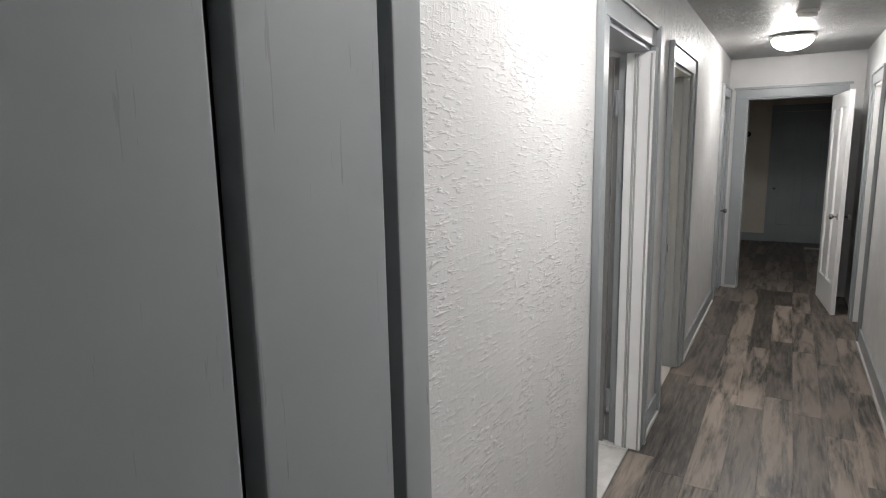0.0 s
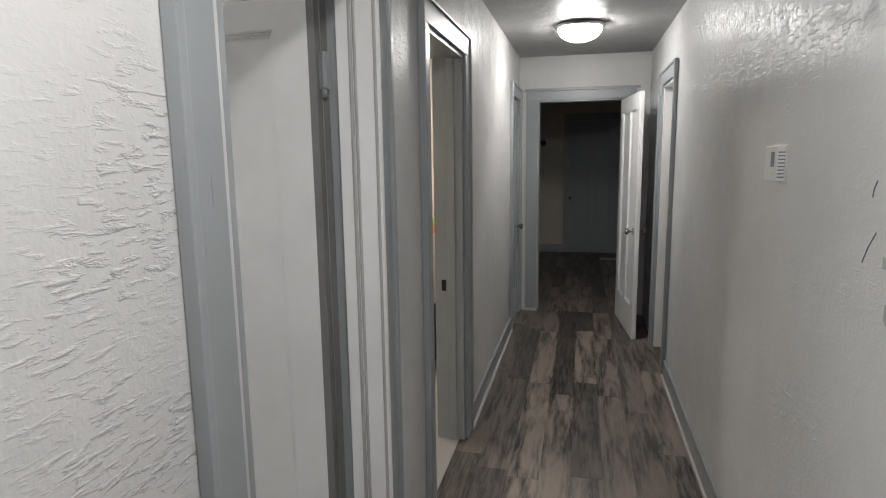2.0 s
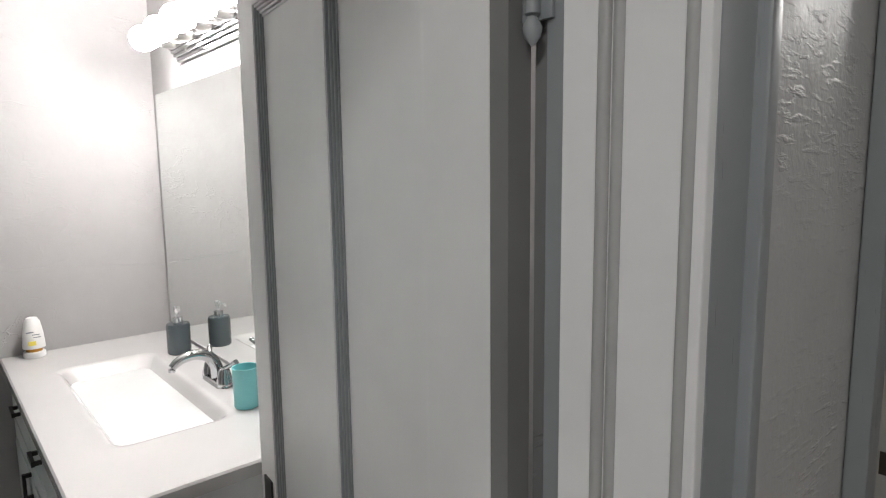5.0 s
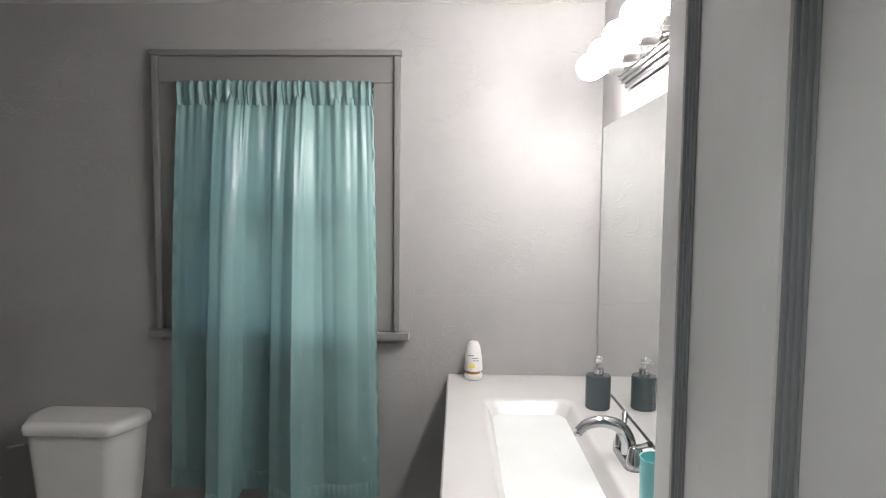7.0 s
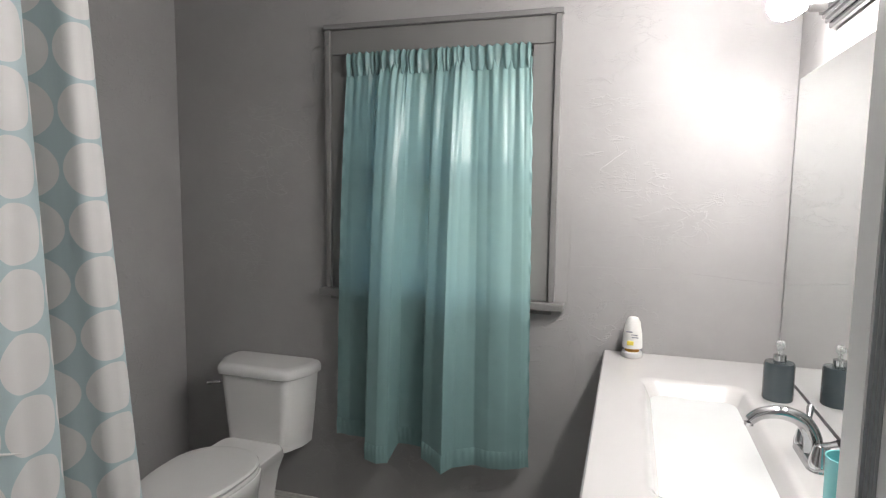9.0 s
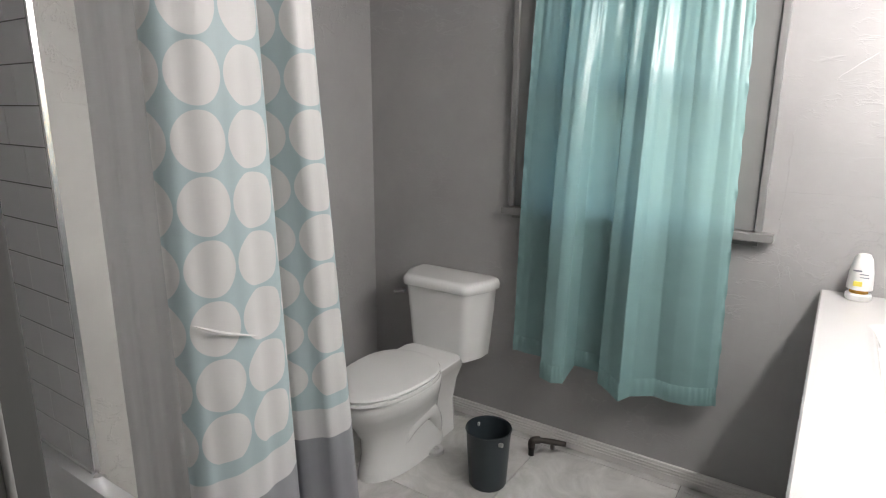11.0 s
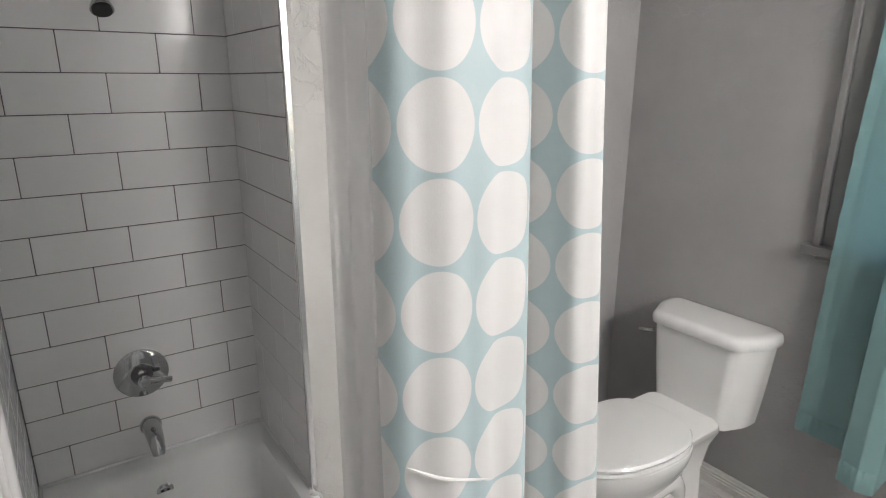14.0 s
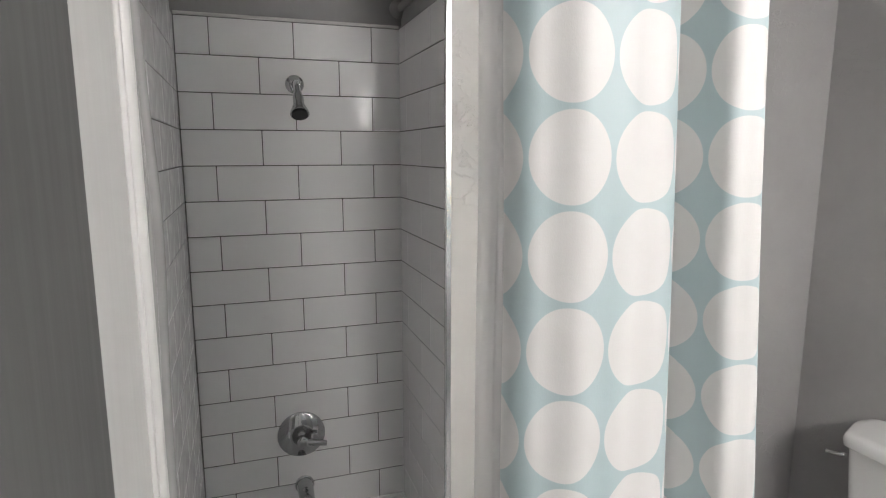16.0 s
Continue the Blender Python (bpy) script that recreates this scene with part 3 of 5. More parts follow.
for z in (0.25, 1.79):
    hx_, hy_ = -0.624, 3.170
    bm = lathe([(0.004, -0.052), (0.0075, -0.05), (0.0075, -0.026), (0.006, -0.025), (0.0075, -0.024), (0.0075, 0.0), (0.006, 0.001), (0.0075, 0.002), (0.0075, 0.026), (0.006, 0.027), (0.0075, 0.028), (0.0075, 0.05), (0.004, 0.052)], 14, (hx_, hy_, z))
    hinge = part("hinge", bm, TRIM, door_1, "painted steel butt hinge")
    part("hinge_pin_tip", lathe([(0.002, -0.078), (0.008, -0.07), (0.0095, -0.062), (0.004, -0.052)], 14, (hx_, hy_, z)), TRIM, hinge)
    part("hinge_plate", boxes((hx_ - 0.018, hx_ + 0.018, 3.176, 3.181, z - 0.055, z + 0.052), bevel=0.001), TRIM, hinge)

# bedroom door frame, its leaf is out of sight inside
door_2 = thing("door_2", (XL, D2A, 0), "grey painted doorway into the lit bedroom", "door frame", kind="structure")
casing_x(door_2, XL, 1, D2A, D2B, 2.03, TRIM)
jambs_x(door_2, XL - WT - 0.012, XL + 0.001, D2A, D2B, 2.03, TRIM, (-0.555, -0.515))
part("strike_plate", boxes((-0.592, -0.568, D2B - 0.021, D2B - 0.017, 0.83, 0.89), bevel=0.001), DARKM, door_2, "dark metal strike plate")

# closet door beside the end wall
door_3 = thing("door_3", (XL, 6.64, 0), "closed grey closet door in the hall corner", "door", kind="structure")
casing_x(door_3, XL, 1, 6.64, 7.185, 2.03, TRIM)
M3 = Matrix.Translation((XL - 0.045, 6.648, 0)) @ Matrix.Rotation(math.pi / 2, 4, "Z") @ Matrix.Translation((0, -0.036, 0))
leaf3 = panel_leaf(door_3, M3, 0.53, 2.02, TRIM, stile=0.08, mid=0.05)
knob_set(leaf3, M3, 0.48, 0.86, 0.035, STEEL, CHROME)

# closet opening on the other side of the hall
door_4 = thing("door_4", (XR, 5.77, 0), "grey painted closet doorway without a door", "door frame", kind="structure")
casing_x(door_4, XR, -1, 5.77, 6.35, 2.03, TRIM)
jambs_x(door_4, XR - 0.001, XR + WT + 0.012, 5.77, 6.35, 2.03, DOORP)

# door at the end of the hall, swung back into the hall
door_5 = thing("door_5", (0.1, END_Y, 0), "grey two-panel door swung open against the hall wall", "door", kind="structure")
for nm, r in (("casing", (-0.41, -0.302, END_Y - 0.018, END_Y - 0.001, 0, 2.03)), ("casing", (0.477, 0.585, END_Y - 0.018, END_Y - 0.001, 0, 2.03)),
              ("head_casing", (-0.41, 0.585, END_Y - 0.018, END_Y - 0.001, 2.031, 2.115)), ("head_cap", (-0.425, 0.615, END_Y - 0.032, END_Y - 0.001, 2.116, 2.14)),
              ("jamb", (-0.30, -0.284, END_Y - 0.001, END_Y + 0.131, 0, 2.03)), ("jamb", (0.459, 0.475, END_Y - 0.001, END_Y + 0.131, 0, 2.03)),
              ("head_jamb", (-0.284, 0.459, END_Y - 0.001, END_Y + 0.131, 2.014, 2.03))):
    part(nm, boxes(r, bevel=0.003), TRIM, door_5)
part("plinth", boxes((-0.425, -0.30, END_Y - 0.03, END_Y - 0.0185, 0, 0.03), bevel=0.003), LSHOE, door_5)
M5 = Matrix.Translation((0.452, END_Y - 0.03, 0)) @ Matrix.Rotation(radians(-83.6), 4, "Z") @ Matrix.Translation((0, 0.0, 0))
leaf5 = panel_leaf(door_5, M5, 0.81, 2.01, DOORP, t=0.036, stile=0.11, mid=0.09)
knob_set(leaf5, M5, 0.735, 0.90, 0.036, STEEL, CHROME)
part("latch_plate", (lambda b_: (b_.transform(M5), b_)[1])(boxes((0.799, 0.802, 0.008, 0.028, 0.87, 0.93))), STEEL, leaf5)

# slate door in the far room
door_6 = thing("door_6", (0.26, 10.95, 0), "closed slate-blue two-panel door in the far room", "door", kind="structure")
M6 = Matrix.Translation((-0.12, 10.91, 0))
leaf6 = panel_leaf(door_6, M6, 0.76, 2.02, BLUED, stile=0.11, mid=0.09)
knob_set(leaf6, M6, 0.06, 0.86, 0.035, STEEL, CHROME)
part("casing", boxes((0.642, 0.74, 10.925, 10.949, 0, 2.03), bevel=0.003), BLUED, door_6)
part("casing", boxes((-0.16, -0.122, 10.935, 10.949, 0, 2.03), bevel=0.003), BLUED, door_6)
part("head_casing", boxes((-0.16, 0.74, 10.925, 10.949, 2.031, 2.13), bevel=0.003), BLUED, door_6)

# built-in closet front where the walk begins, proud of the hall wall
CF = XL + 0.115
door_7 = thing("closet_front", (XL, 0.3, 0), "closed grey painted flat closet doors built out from the hall wall", "closet")
# black block fills the gaps with painted shade
part("gap_backing", boxes((XL + 0.001, CF - 0.042, -0.55, 0.952, 0, 2.12)), BLACK, door_7, "black backing that stands in for the shade in the door gaps")
for a, b in ((-0.55, 0.045), (0.075, 0.567), (0.598, 0.847)):
    part("leaf", boxes((CF - 0.04, CF, a, b, 0.012, 2.05), bevel=0.006), TRIM, door_7)
part("end_stile", boxes((CF - 0.04, CF + 0.002, 0.876, 0.953, 0, 2.12), bevel=0.005), TRIM, door_7)
part("end_panel", boxes((XL + 0.001, CF - 0.0405, 0.9525, 0.955, 0, 2.12)), TRIM, door_7)
part("top_rail", boxes((CF - 0.04, CF + 0.002, -0.55, 0.875, 2.055, 2.12), bevel=0.005), TRIM, door_7)


# ---- hall fittings ----


def ceiling_lamp(at, r, glass, label):
    x, y, z = at
    ob = thing("ceiling_lamp", at, label, "ceiling lamp")
    part("metal_base", lathe([(r * 0.55, 0), (r, -0.004), (r * 1.03, -0.014), (r * 1.0, -0.03), (r * 0.9, -0.034)], 48, at), STEEL, ob, "brushed nickel rim")
    part("glass_dome", lathe([(r * 0.90, -0.03), (r * 0.88, -0.05), (r * 0.78, -0.078), (r * 0.56, -0.102), (r * 0.28, -0.116), (r * 0.05, -0.12)], 48, at), glass, ob, "lit frosted glass dome", 60)
    return ob


ceiling_lamp((0.08, 5.95, CEIL), 0.168, DOME, "flush round lamp with lit frosted glass on the hall ceiling")
ceiling_lamp((0.16, 1.85, CEIL), 0.17, EDOME, "second flush round lamp with lit glass on the hall ceiling")
ceiling_lamp((-2.0, 5.0, CEIL), 0.17, RDOME, "flush round lamp lighting the bedroom")

sd = thing("smoke_detector", (0.165, 4.95, CEIL), "white round smoke detector on the textured ceiling", "smoke detector")
part("base", lathe([(0.07, 0), (0.07, -0.012), (0.066, -0.016)], 32, (0.165, 4.95, CEIL)), WHITEP, sd)
part("cover", lathe([(0.058, -0.016), (0.06, -0.03), (0.05, -0.042), (0.02, -0.046)], 32, (0.165, 4.95, CEIL)), WHITEP, sd)

th = thing("thermostat", (XR, 3.505, 1.5), "small white wall thermostat with a grey display", "thermostat")
part("body", boxes((XR - 0.030, XR - 0.004, 3.45, 3.565, 1.448, 1.552), bevel=0.004), WHITEP, th)
part("back_plate", boxes((XR - 0.006, XR, 3.444, 3.571, 1.444, 1.556), bevel=0.002), WHITEP, th)
part("display", boxes((XR - 0.0318, XR - 0.0295, 3.47, 3.498, 1.490, 1.535)), INK, th, "small dark display")
part("button", boxes((XR - 0.033, XR - 0.0295, 3.475, 3.497, 1.466, 1.474), bevel=0.001), WHITEP, th)
for k in range(8):
    part("vent_slot", boxes((XR - 0.026, XR - 0.007, 3.4485, 3.4505, 1.458 + k * 0.0105, 1.462 + k * 0.0105)), INK, th)

ep = thing("breaker_panel", (XR, 2.58, 1.55), "grey painted metal breaker panel door on the hall wall", "breaker panel")
part("frame", boxes((XR - 0.012, XR, 2.34, 2.78, 1.20, 2.05), bevel=0.003), PANELM, ep)
part("panel_door", boxes((XR - 0.024, XR - 0.0125, 2.38, 2.745, 1.255, 2.015), bevel=0.004), PANELM, ep)
part("lower_strip", boxes((XR - 0.019, XR - 0.0125, 2.35, 2.77, 1.21, 1.245), bevel=0.003), PANELM, ep)
for z in (1.32, 1.65, 1.96):
    part("screw", lathe([(0.007, 0), (0.007, 0.006), (0.003, 0.009)], 12, (XR - 0.012, 2.763, z), "-x"), STEEL, ep)
for z in (1.325, 1.585):
    part("hinge_tab", boxes((XR - 0.030, XR - 0.0125, 2.748, 2.768, z - 0.012, z + 0.012), bevel=0.002), PANELM, ep)
part("latch", boxes((XR - 0.032, XR - 0.0245, 2.42, 2.45, 1.57, 1.63), bevel=0.002), STEEL, ep)

ol = thing("outlet_cover", (XR, 3.34, 0.36), "white blank plastic wall plate low on the hall wall", "wall plate")
part("plate", boxes((XR - 0.007, XR, 3.305, 3.375, 0.30, 0.415), bevel=0.003), WHITEP, ol)
part("screw", lathe([(0.004, 0), (0.003, 0.002)], 10, (XR - 0.007, 3.34, 0.357), "-x"), STEEL, ol)

sw = thing("light_switch", (XL, 6.33, 1.1), "white plastic light switch on the hall wall", "light switch")
part("plate", boxes((XL, XL + 0.006, 6.295, 6.365, 1.04, 1.155), bevel=0.002), WHITEP, sw)
part("toggle", boxes((XL + 0.005, XL + 0.016, 6.324, 6.336, 1.09, 1.112), bevel=0.002), WHITEP, sw)

# two dark scratches beside the breaker panel
for z0, z1, y0, y1 in ((1.44, 1.475, 2.90, 2.885), (1.30, 1.37, 2.92, 2.87)):
    tagged(mesh_ob("wall_scratch", tube([(XR - 0.0005, y0, z0), (XR - 0.0008, (y0 + y1) / 2 + 0.004, (z0 + z1) / 2), (XR - 0.0005, y1, z1)], 0.0016, 6), INK), "thin dark scratch in the hall plaster", "scratch", kind="structure")

# ---- far room ----
fo = thing("outlet", (-0.34, 10.95, 0.79), "white wall outlet with a plugged-in cord", "outlet")
part("plate", boxes((-0.375, -0.305, 10.943, 10.949, 0.735, 0.85), bevel=0.002), WHITEP, fo)
part("plug", boxes((-0.36, -0.32, 10.905, 10.9425, 0.765, 0.80), bevel=0.004), WHITEP, fo)
part("cord", tube(spline([(-0.34, 10.91, 0.765), (-0.345, 10.90, 0.65), (-0.37, 10.91, 0.45), (-0.40, 10.92, 0.28), (-0.47, 10.92, 0.16), (-0.56, 10.91, 0.13), (-0.62, 10.91, 0.03)], 6), 0.004, 8), WHITEP, fo)
wl = thing("wall_hook", (-0.48, 10.95, 1.7), "small dark fitting on the far room wall", "wall hook")
part("plate", lathe([(0.045, 0), (0.045, 0.012), (0.03, 0.02)], 20, (-0.48, 10.949, 1.7), "-y"), DARKM, wl)
part("hook", tube(spline([(-0.48, 10.93, 1.70), (-0.48, 10.87, 1.69), (-0.48, 10.85, 1.73)], 5), 0.012, 10), DARKM, wl)
fv = thing("floor_vent", (0.52, 10.4, 0), "pale metal floor register on the dark planks", "floor vent")
part("frame", boxes((0.40, 0.66, 10.32, 10.46, 0, 0.006), bevel=0.002), LSHOE, fv)
for k in range(9):
    part("slat", boxes((0.425 + k * 0.025, 0.435 + k * 0.025, 10.345, 10.435, 0.006, 0.009)), LSHOE, fv)

# ---- bedroom seen through its doorway ----
bd = thing("bed_footboard", (-0.97, 5.40, 0), "dark brown wooden bed post standing on the carpet", "bed")
part("post", boxes((-0.952, -0.885, 5.37, 5.44, 0.004, 1.03), bevel=0.006), WOODD, bd)
part("foot_block", boxes((-0.96, -0.877, 5.362, 5.448, 0.0045, 0.06), bevel=0.006), WOODD, bd)
mt = thing("mattress", (-1.45, 6.0, 0.3), "white bedding on a dark bed base", "mattress")
part("base", boxes((-1.9, -0.93, 5.46, 6.42, 0.004, 0.44), bevel=0.01), BLACK, mt)
part("bedding", boxes((-1.92, -0.91, 5.45, 6.43, 0.44, 1.02), bevel=0.05), BEDW, mt)
bm = bmesh.new()
bmesh.ops.create_icosphere(bm, subdivisions=3, radius=0.085)
for v in bm.verts:
    k = 1 + 0.5 * noise.noise(v.co * 16)
    v.co = Vector((-0.918, 5.405, 1.085)) + Vector((v.co.x * 0.8 * k, v.co.y * k, v.co.z * 1.05 * k))
ve = tagged(mesh_ob("safety_vest", bm, NEONY, 60), "crumpled neon yellow fabric lying on the bed post", "fabric")
bm = bmesh.new()
bmesh.ops.create_icosphere(bm, subdivisions=3, radius=0.05)
for v in bm.verts:
    k = 1 + 0.4 * noise.noise(v.co * 22)
    v.co = Vector((-0.895, 5.375, 1.055)) + v.co * k
BASES[ve.name] = Vector((0, 0, 0))
part("orange_strip", bm, NEONO, ve, "neon orange patch")

# ---- bathroom window and curtains ----
window_1 = thing("window_1", (WIN_X, 2.2, 1.1), "grey painted wooden sash window behind the curtains", "window", kind="structure")
CX = WIN_X + 0.022
for nm, r in (("casing", (WIN_X + 0.001, CX, 1.715, 1.80, 1.10, 2.11)), ("casing", (WIN_X + 0.001, CX, 2.59, 2.675, 1.10, 2.11)), ("head_casing", (WIN_X + 0.001, CX, 1.715, 2.675, 2.111, 2.215)),
              ("back_band", (WIN_X + 0.001, CX + 0.014, 1.69, 1.714, 1.10, 2.215)), ("back_band", (WIN_X + 0.001, CX + 0.014, 2.676, 2.70, 1.10, 2.215)),
              ("top_band", (WIN_X + 0.001, CX + 0.016, 1.685, 2.705, 2.216, 2.238)),
              ("sill", (WIN_X - 0.10, WIN_X + 0.058, 1.665, 2.74, 1.068, 1.098)), ("apron", (WIN_X + 0.001, WIN_X + 0.016, 1.70, 2.69, 1.045, 1.067))):
    part("window_" + nm if nm == "sill" else nm, boxes(r, bevel=0.004), BTRIM, window_1)
for z0, z1, x in ((1.10, 1.61, -3.075), (1.595, 2.11, -3.11)):
    sash = part("sash", boxes((x - 0.017, x + 0.017, 1.80, 1.845, z0, z1), (x - 0.017, x + 0.017, 2.545, 2.59, z0, z1), (x - 0.017, x + 0.017, 1.845, 2.545, z0, z0 + 0.05), (x - 0.017, x + 0.017, 1.845, 2.545, z1 - 0.045, z1), bevel=0.0), BTRIM, window_1)
    pane = part("pane", boxes((x - 0.002, x + 0.002, 1.845, 2.545, z0 + 0.05, z1 - 0.045)), GLASS, sash)
    pane.visible_shadow = False


def sheet(top, bottom, z0, z1, nz, ease=1.0, waver=0.0):
    """A hanging cloth between an upper and a lower plan line; uv in metres along the cloth."""
    bm = bmesh.new()
    uvl = bm.loops.layers.uv.new("UVMap")
    n = len(top)
    rows = []
    us = [0.0]
    for a, b in zip(top, top[1:]):
        us.append(us[-1] + (Vector(b[:2]) - Vector(a[:2])).length)
    for j in range(nz + 1):
        f = j / nz
        k = f ** ease
        row = []
        for i in range(n):
            zb = z0 if len(bottom[i]) < 3 else bottom[i][2]
            p = Vector((top[i][0] * (1 - k) + bottom[i][0] * k, top[i][1] * (1 - k) + bottom[i][1] * k, z1 * (1 - f) + zb * f))
            w = waver * noise.noise(Vector((us[i] * 9, p.z * 2.2, 3.1)))
            row.append(bm.verts.new(p + Vector((w, w * 0.5, 0))))
        rows.append(row)
    for j in range(nz):
        for i in range(n - 1):
            f = bm.faces.new((rows[j][i], rows[j][i + 1], rows[j + 1][i + 1], rows[j + 1][i]))
            for lp, (ii, jj) in zip(f.loops, ((i, j), (i + 1, j), (i + 1, j + 1), (i, j + 1))):
                lp[uvl].uv = (us[ii], rows[jj][ii].co.z)
    return bm


rod = thing("curtain_rod", (CX - 0.005, 2.195, 2.09), "thin white tension rod inside the window frame", "curtain rod")
part("bar", tube([(CX - 0.005, 1.801, 2.085), (CX - 0.005, 2.589, 2.085)], 0.007, 12), STEEL, rod)


def window_curtain(top, low, seed):
    """A satin panel gathered on the rod; top, low: control points along the cloth at rod and hem, (y, depth) and (y, depth, hem height)."""
    rnd = random.Random(seed)
    ph = [rnd.uniform(0, 6.28) for _ in range(4)]
    nz = 90
    hi = spline([(y, d, 0) for y, d in top], 14)
    P = [Vector(p) for p in low]
    lo = [a.lerp(b, k / 14) for a, b in zip(P, P[1:]) for k in range(14)] + [P[-1]]
    n = len(hi) - 1
    zt = 2.060
    bm = bmesh.new()
    rows = []
    for j in range(nz + 1):
        f = j / nz
        k = min(1.0, f ** 0.62)
        row = []
        for i in range(n + 1):
            u = i / n
            gather = (0.006 * math.sin(u * 58 + ph[0]) + 0.004 * math.sin(u * 97 + ph[1])) * (1 - f) ** 9
            crisp = 0.013 * (abs(math.sin(u * 10.5 + ph[2] + 0.35 * f)) - 0.6) * (1 - f) ** 0.7 + 0.006 * (abs(math.sin(u * 23 + ph[3] - 0.5 * f)) - 0.6) * (1 - f) ** 1.5
            soft = crisp + (0.0035 * math.sin(u * 17 + ph[2] + 0.6 * f) + 0.0015 * math.sin(u * 39 + ph[3] - 0.9 * f)) * (1 - 0.5 * f)
            wv = 0.004 * noise.noise(Vector((u * 4 + seed, f * 8, 0.4))) + 0.0022 * noise.noise(Vector((u * 7 + seed, f * 34, 2.4)))
            rim = max(0.0, 1 - min(u, 1 - u) / 0.035)
            edge = rim * (0.004 * math.sin(f * 88 + ph[0]) + 0.003 * math.sin(f * 141))
            belly = 0.012 * math.sin(math.pi * f)
            clear = 0.070 * min(1.0, max(0.0, (f - 0.30) / 0.22))
            deep = hi[i].y * (1 - k) + (lo[i].y + 0.018) * k + belly
            x = WIN_X + max(deep, clear) + gather + soft + wv + edge
            y = hi[i].x * (1 - k) + lo[i].x * k + edge * 0.5
            row.append(bm.verts.new((x, y, zt * (1 - f) + lo[i].z * f)))
        rows.append(row)
    for ra, rb in zip(rows, rows[1:]):
        for i in range(n):
            bm.faces.new((ra[i], ra[i + 1], rb[i + 1], rb[i]))
    low_ = [v.co.copy() for v in rows[-1]]
    lift = [v.co.copy() for v in rows[-5]]
    ob = thing("window_curtain", (CX, (top[0][0] + top[-1][0]) / 2, 2.1), "aqua satin curtain panel hanging closed over the window", "curtain", "window curtains")
    part("cloth", bm, AQUA, ob, "", 180)
    bm = bmesh.new()
    pucker = [0.0025 * math.sin(i * 1.3 + ph[1]) for i in range(n + 1)]
    loft(bm, [[p + Vector((0.0015, 0, 0)) for p in lift], [p * 0.8 + q * 0.2 + Vector((0.007 + w_, 0, 0)) for p, q, w_ in zip(lift, low_, pucker)], [p * 0.35 + q * 0.65 + Vector((0.006, 0, 0)) for p, q in zip(lift, low_)], [q + Vector((0.002, 0, -0.002)) for q in low_]], False, False, False)
    part("hem", bm, AQUA, ob, "stitched double hem", 180)
    head = []
    for z, puff, amp in ((2.112, 0.0, 0.6), (2.100, 0.006, 0.9), (2.086, 0.010, 1.0), (2.068, 0.009, 1.0), (2.045, 0.006, 1.0), (2.022, 0.004, 0.9), (2.016, 0.001, 0.8)):
        lp = []
        for i in range(n + 1):
            u = i / n
            g = amp * (0.007 * math.sin(u * 58 + ph[0]) + 0.006 * math.sin(u * 97 + ph[1] + z * 5) + 0.003 * noise.noise(Vector((u * 30, z * 20, seed))))
            lp.append((WIN_X + hi[i].y + 0.004 + puff + g, hi[i].x, z + (0.004 * math.sin(u * 93 + ph[2]) if z > 2.09 else 0)))
        head.append(lp)
    bm = bmesh.new()
    loft(bm, head, False, False, False)
    part("header", bm, AQUA, ob, "gathered rod pocket", 180)
    return ob


window_curtain([(1.803, 0.030), (1.85, 0.034), (1.90, 0.034), (1.94, 0.030), (1.965, 0.040), (2.02, 0.044), (2.06, 0.036), (2.09, 0.030), (2.14, 0.030), (2.195, 0.032)],
               [(1.757, 0.050, 0.448), (1.82, 0.060, 0.446), (1.89, 0.055, 0.445), (1.936, 0.056, 0.442), (1.944, 0.165, 0.402), (2.00, 0.178, 0.396), (2.046, 0.160, 0.398), (2.052, 0.050, 0.440), (2.11, 0.046, 0.442), (2.19, 0.036, 0.438)], 3)
window_curtain([(2.185, 0.036), (2.215, 0.044), (2.25, 0.040), (2.29, 0.046), (2.33, 0.036), (2.38, 0.034), (2.44, 0.036), (2.50, 0.034), (2.55, 0.036), (2.588, 0.030)],
               [(2.178, 0.040, 0.438), (2.184, 0.120, 0.425), (2.235, 0.145, 0.410), (2.290, 0.182, 0.398), (2.318, 0.120, 0.402), (2.40, 0.080, 0.408), (2.46, 0.088, 0.406), (2.53, 0.080, 0.410), (2.59, 0.066, 0.416), (2.622, 0.046, 0.420)], 8)

# hairline cracks and flaked paint in the window wall
rnd_c = random.Random(4)


def wall_crack(a, b, steps, stray, r):
    """A raised wandering ridge of cracked paint on the window wall between two (y, z) places."""
    pts = []
    for k in range(steps + 1):
        f = k / steps
        pts.append((WIN_X + 0.0006, a[0] + (b[0] - a[0]) * f + rnd_c.uniform(-stray, stray), a[1] + (b[1] - a[1]) * f + rnd_c.uniform(-stray, stray)))
    tagged(mesh_ob("wall_crack", tube(pts, [r * rnd_c.uniform(0.4, 1.3) for _ in pts], 6), BATH, 60), "fine ridge of cracked paint on the bathroom wall", "crack", kind="structure")


wall_crack((2.745, 1.245), (3.10, 1.252), 26, 0.0025, 0.0010)
wall_crack((3.14, 1.246), (3.53, 1.215), 26, 0.0025, 0.0011)
wall_crack((2.748, 1.08), (2.756, 1.46), 22, 0.003, 0.0011)
wall_crack((2.755, 1.05), (2.80, 0.72), 18, 0.005, 0.0011)
wall_crack((2.79, 0.98), (2.83, 0.86), 8, 0.005, 0.0011)
wall_crack((2.85, 1.62), (2.95, 1.70), 6, 0.005, 0.0012)
wall_crack((3.00, 1.88), (3.10, 1.86), 5, 0.005, 0.0012)
wall_crack((3.515, 1.10), (3.52, 1.45), 20, 0.003, 0.0012)
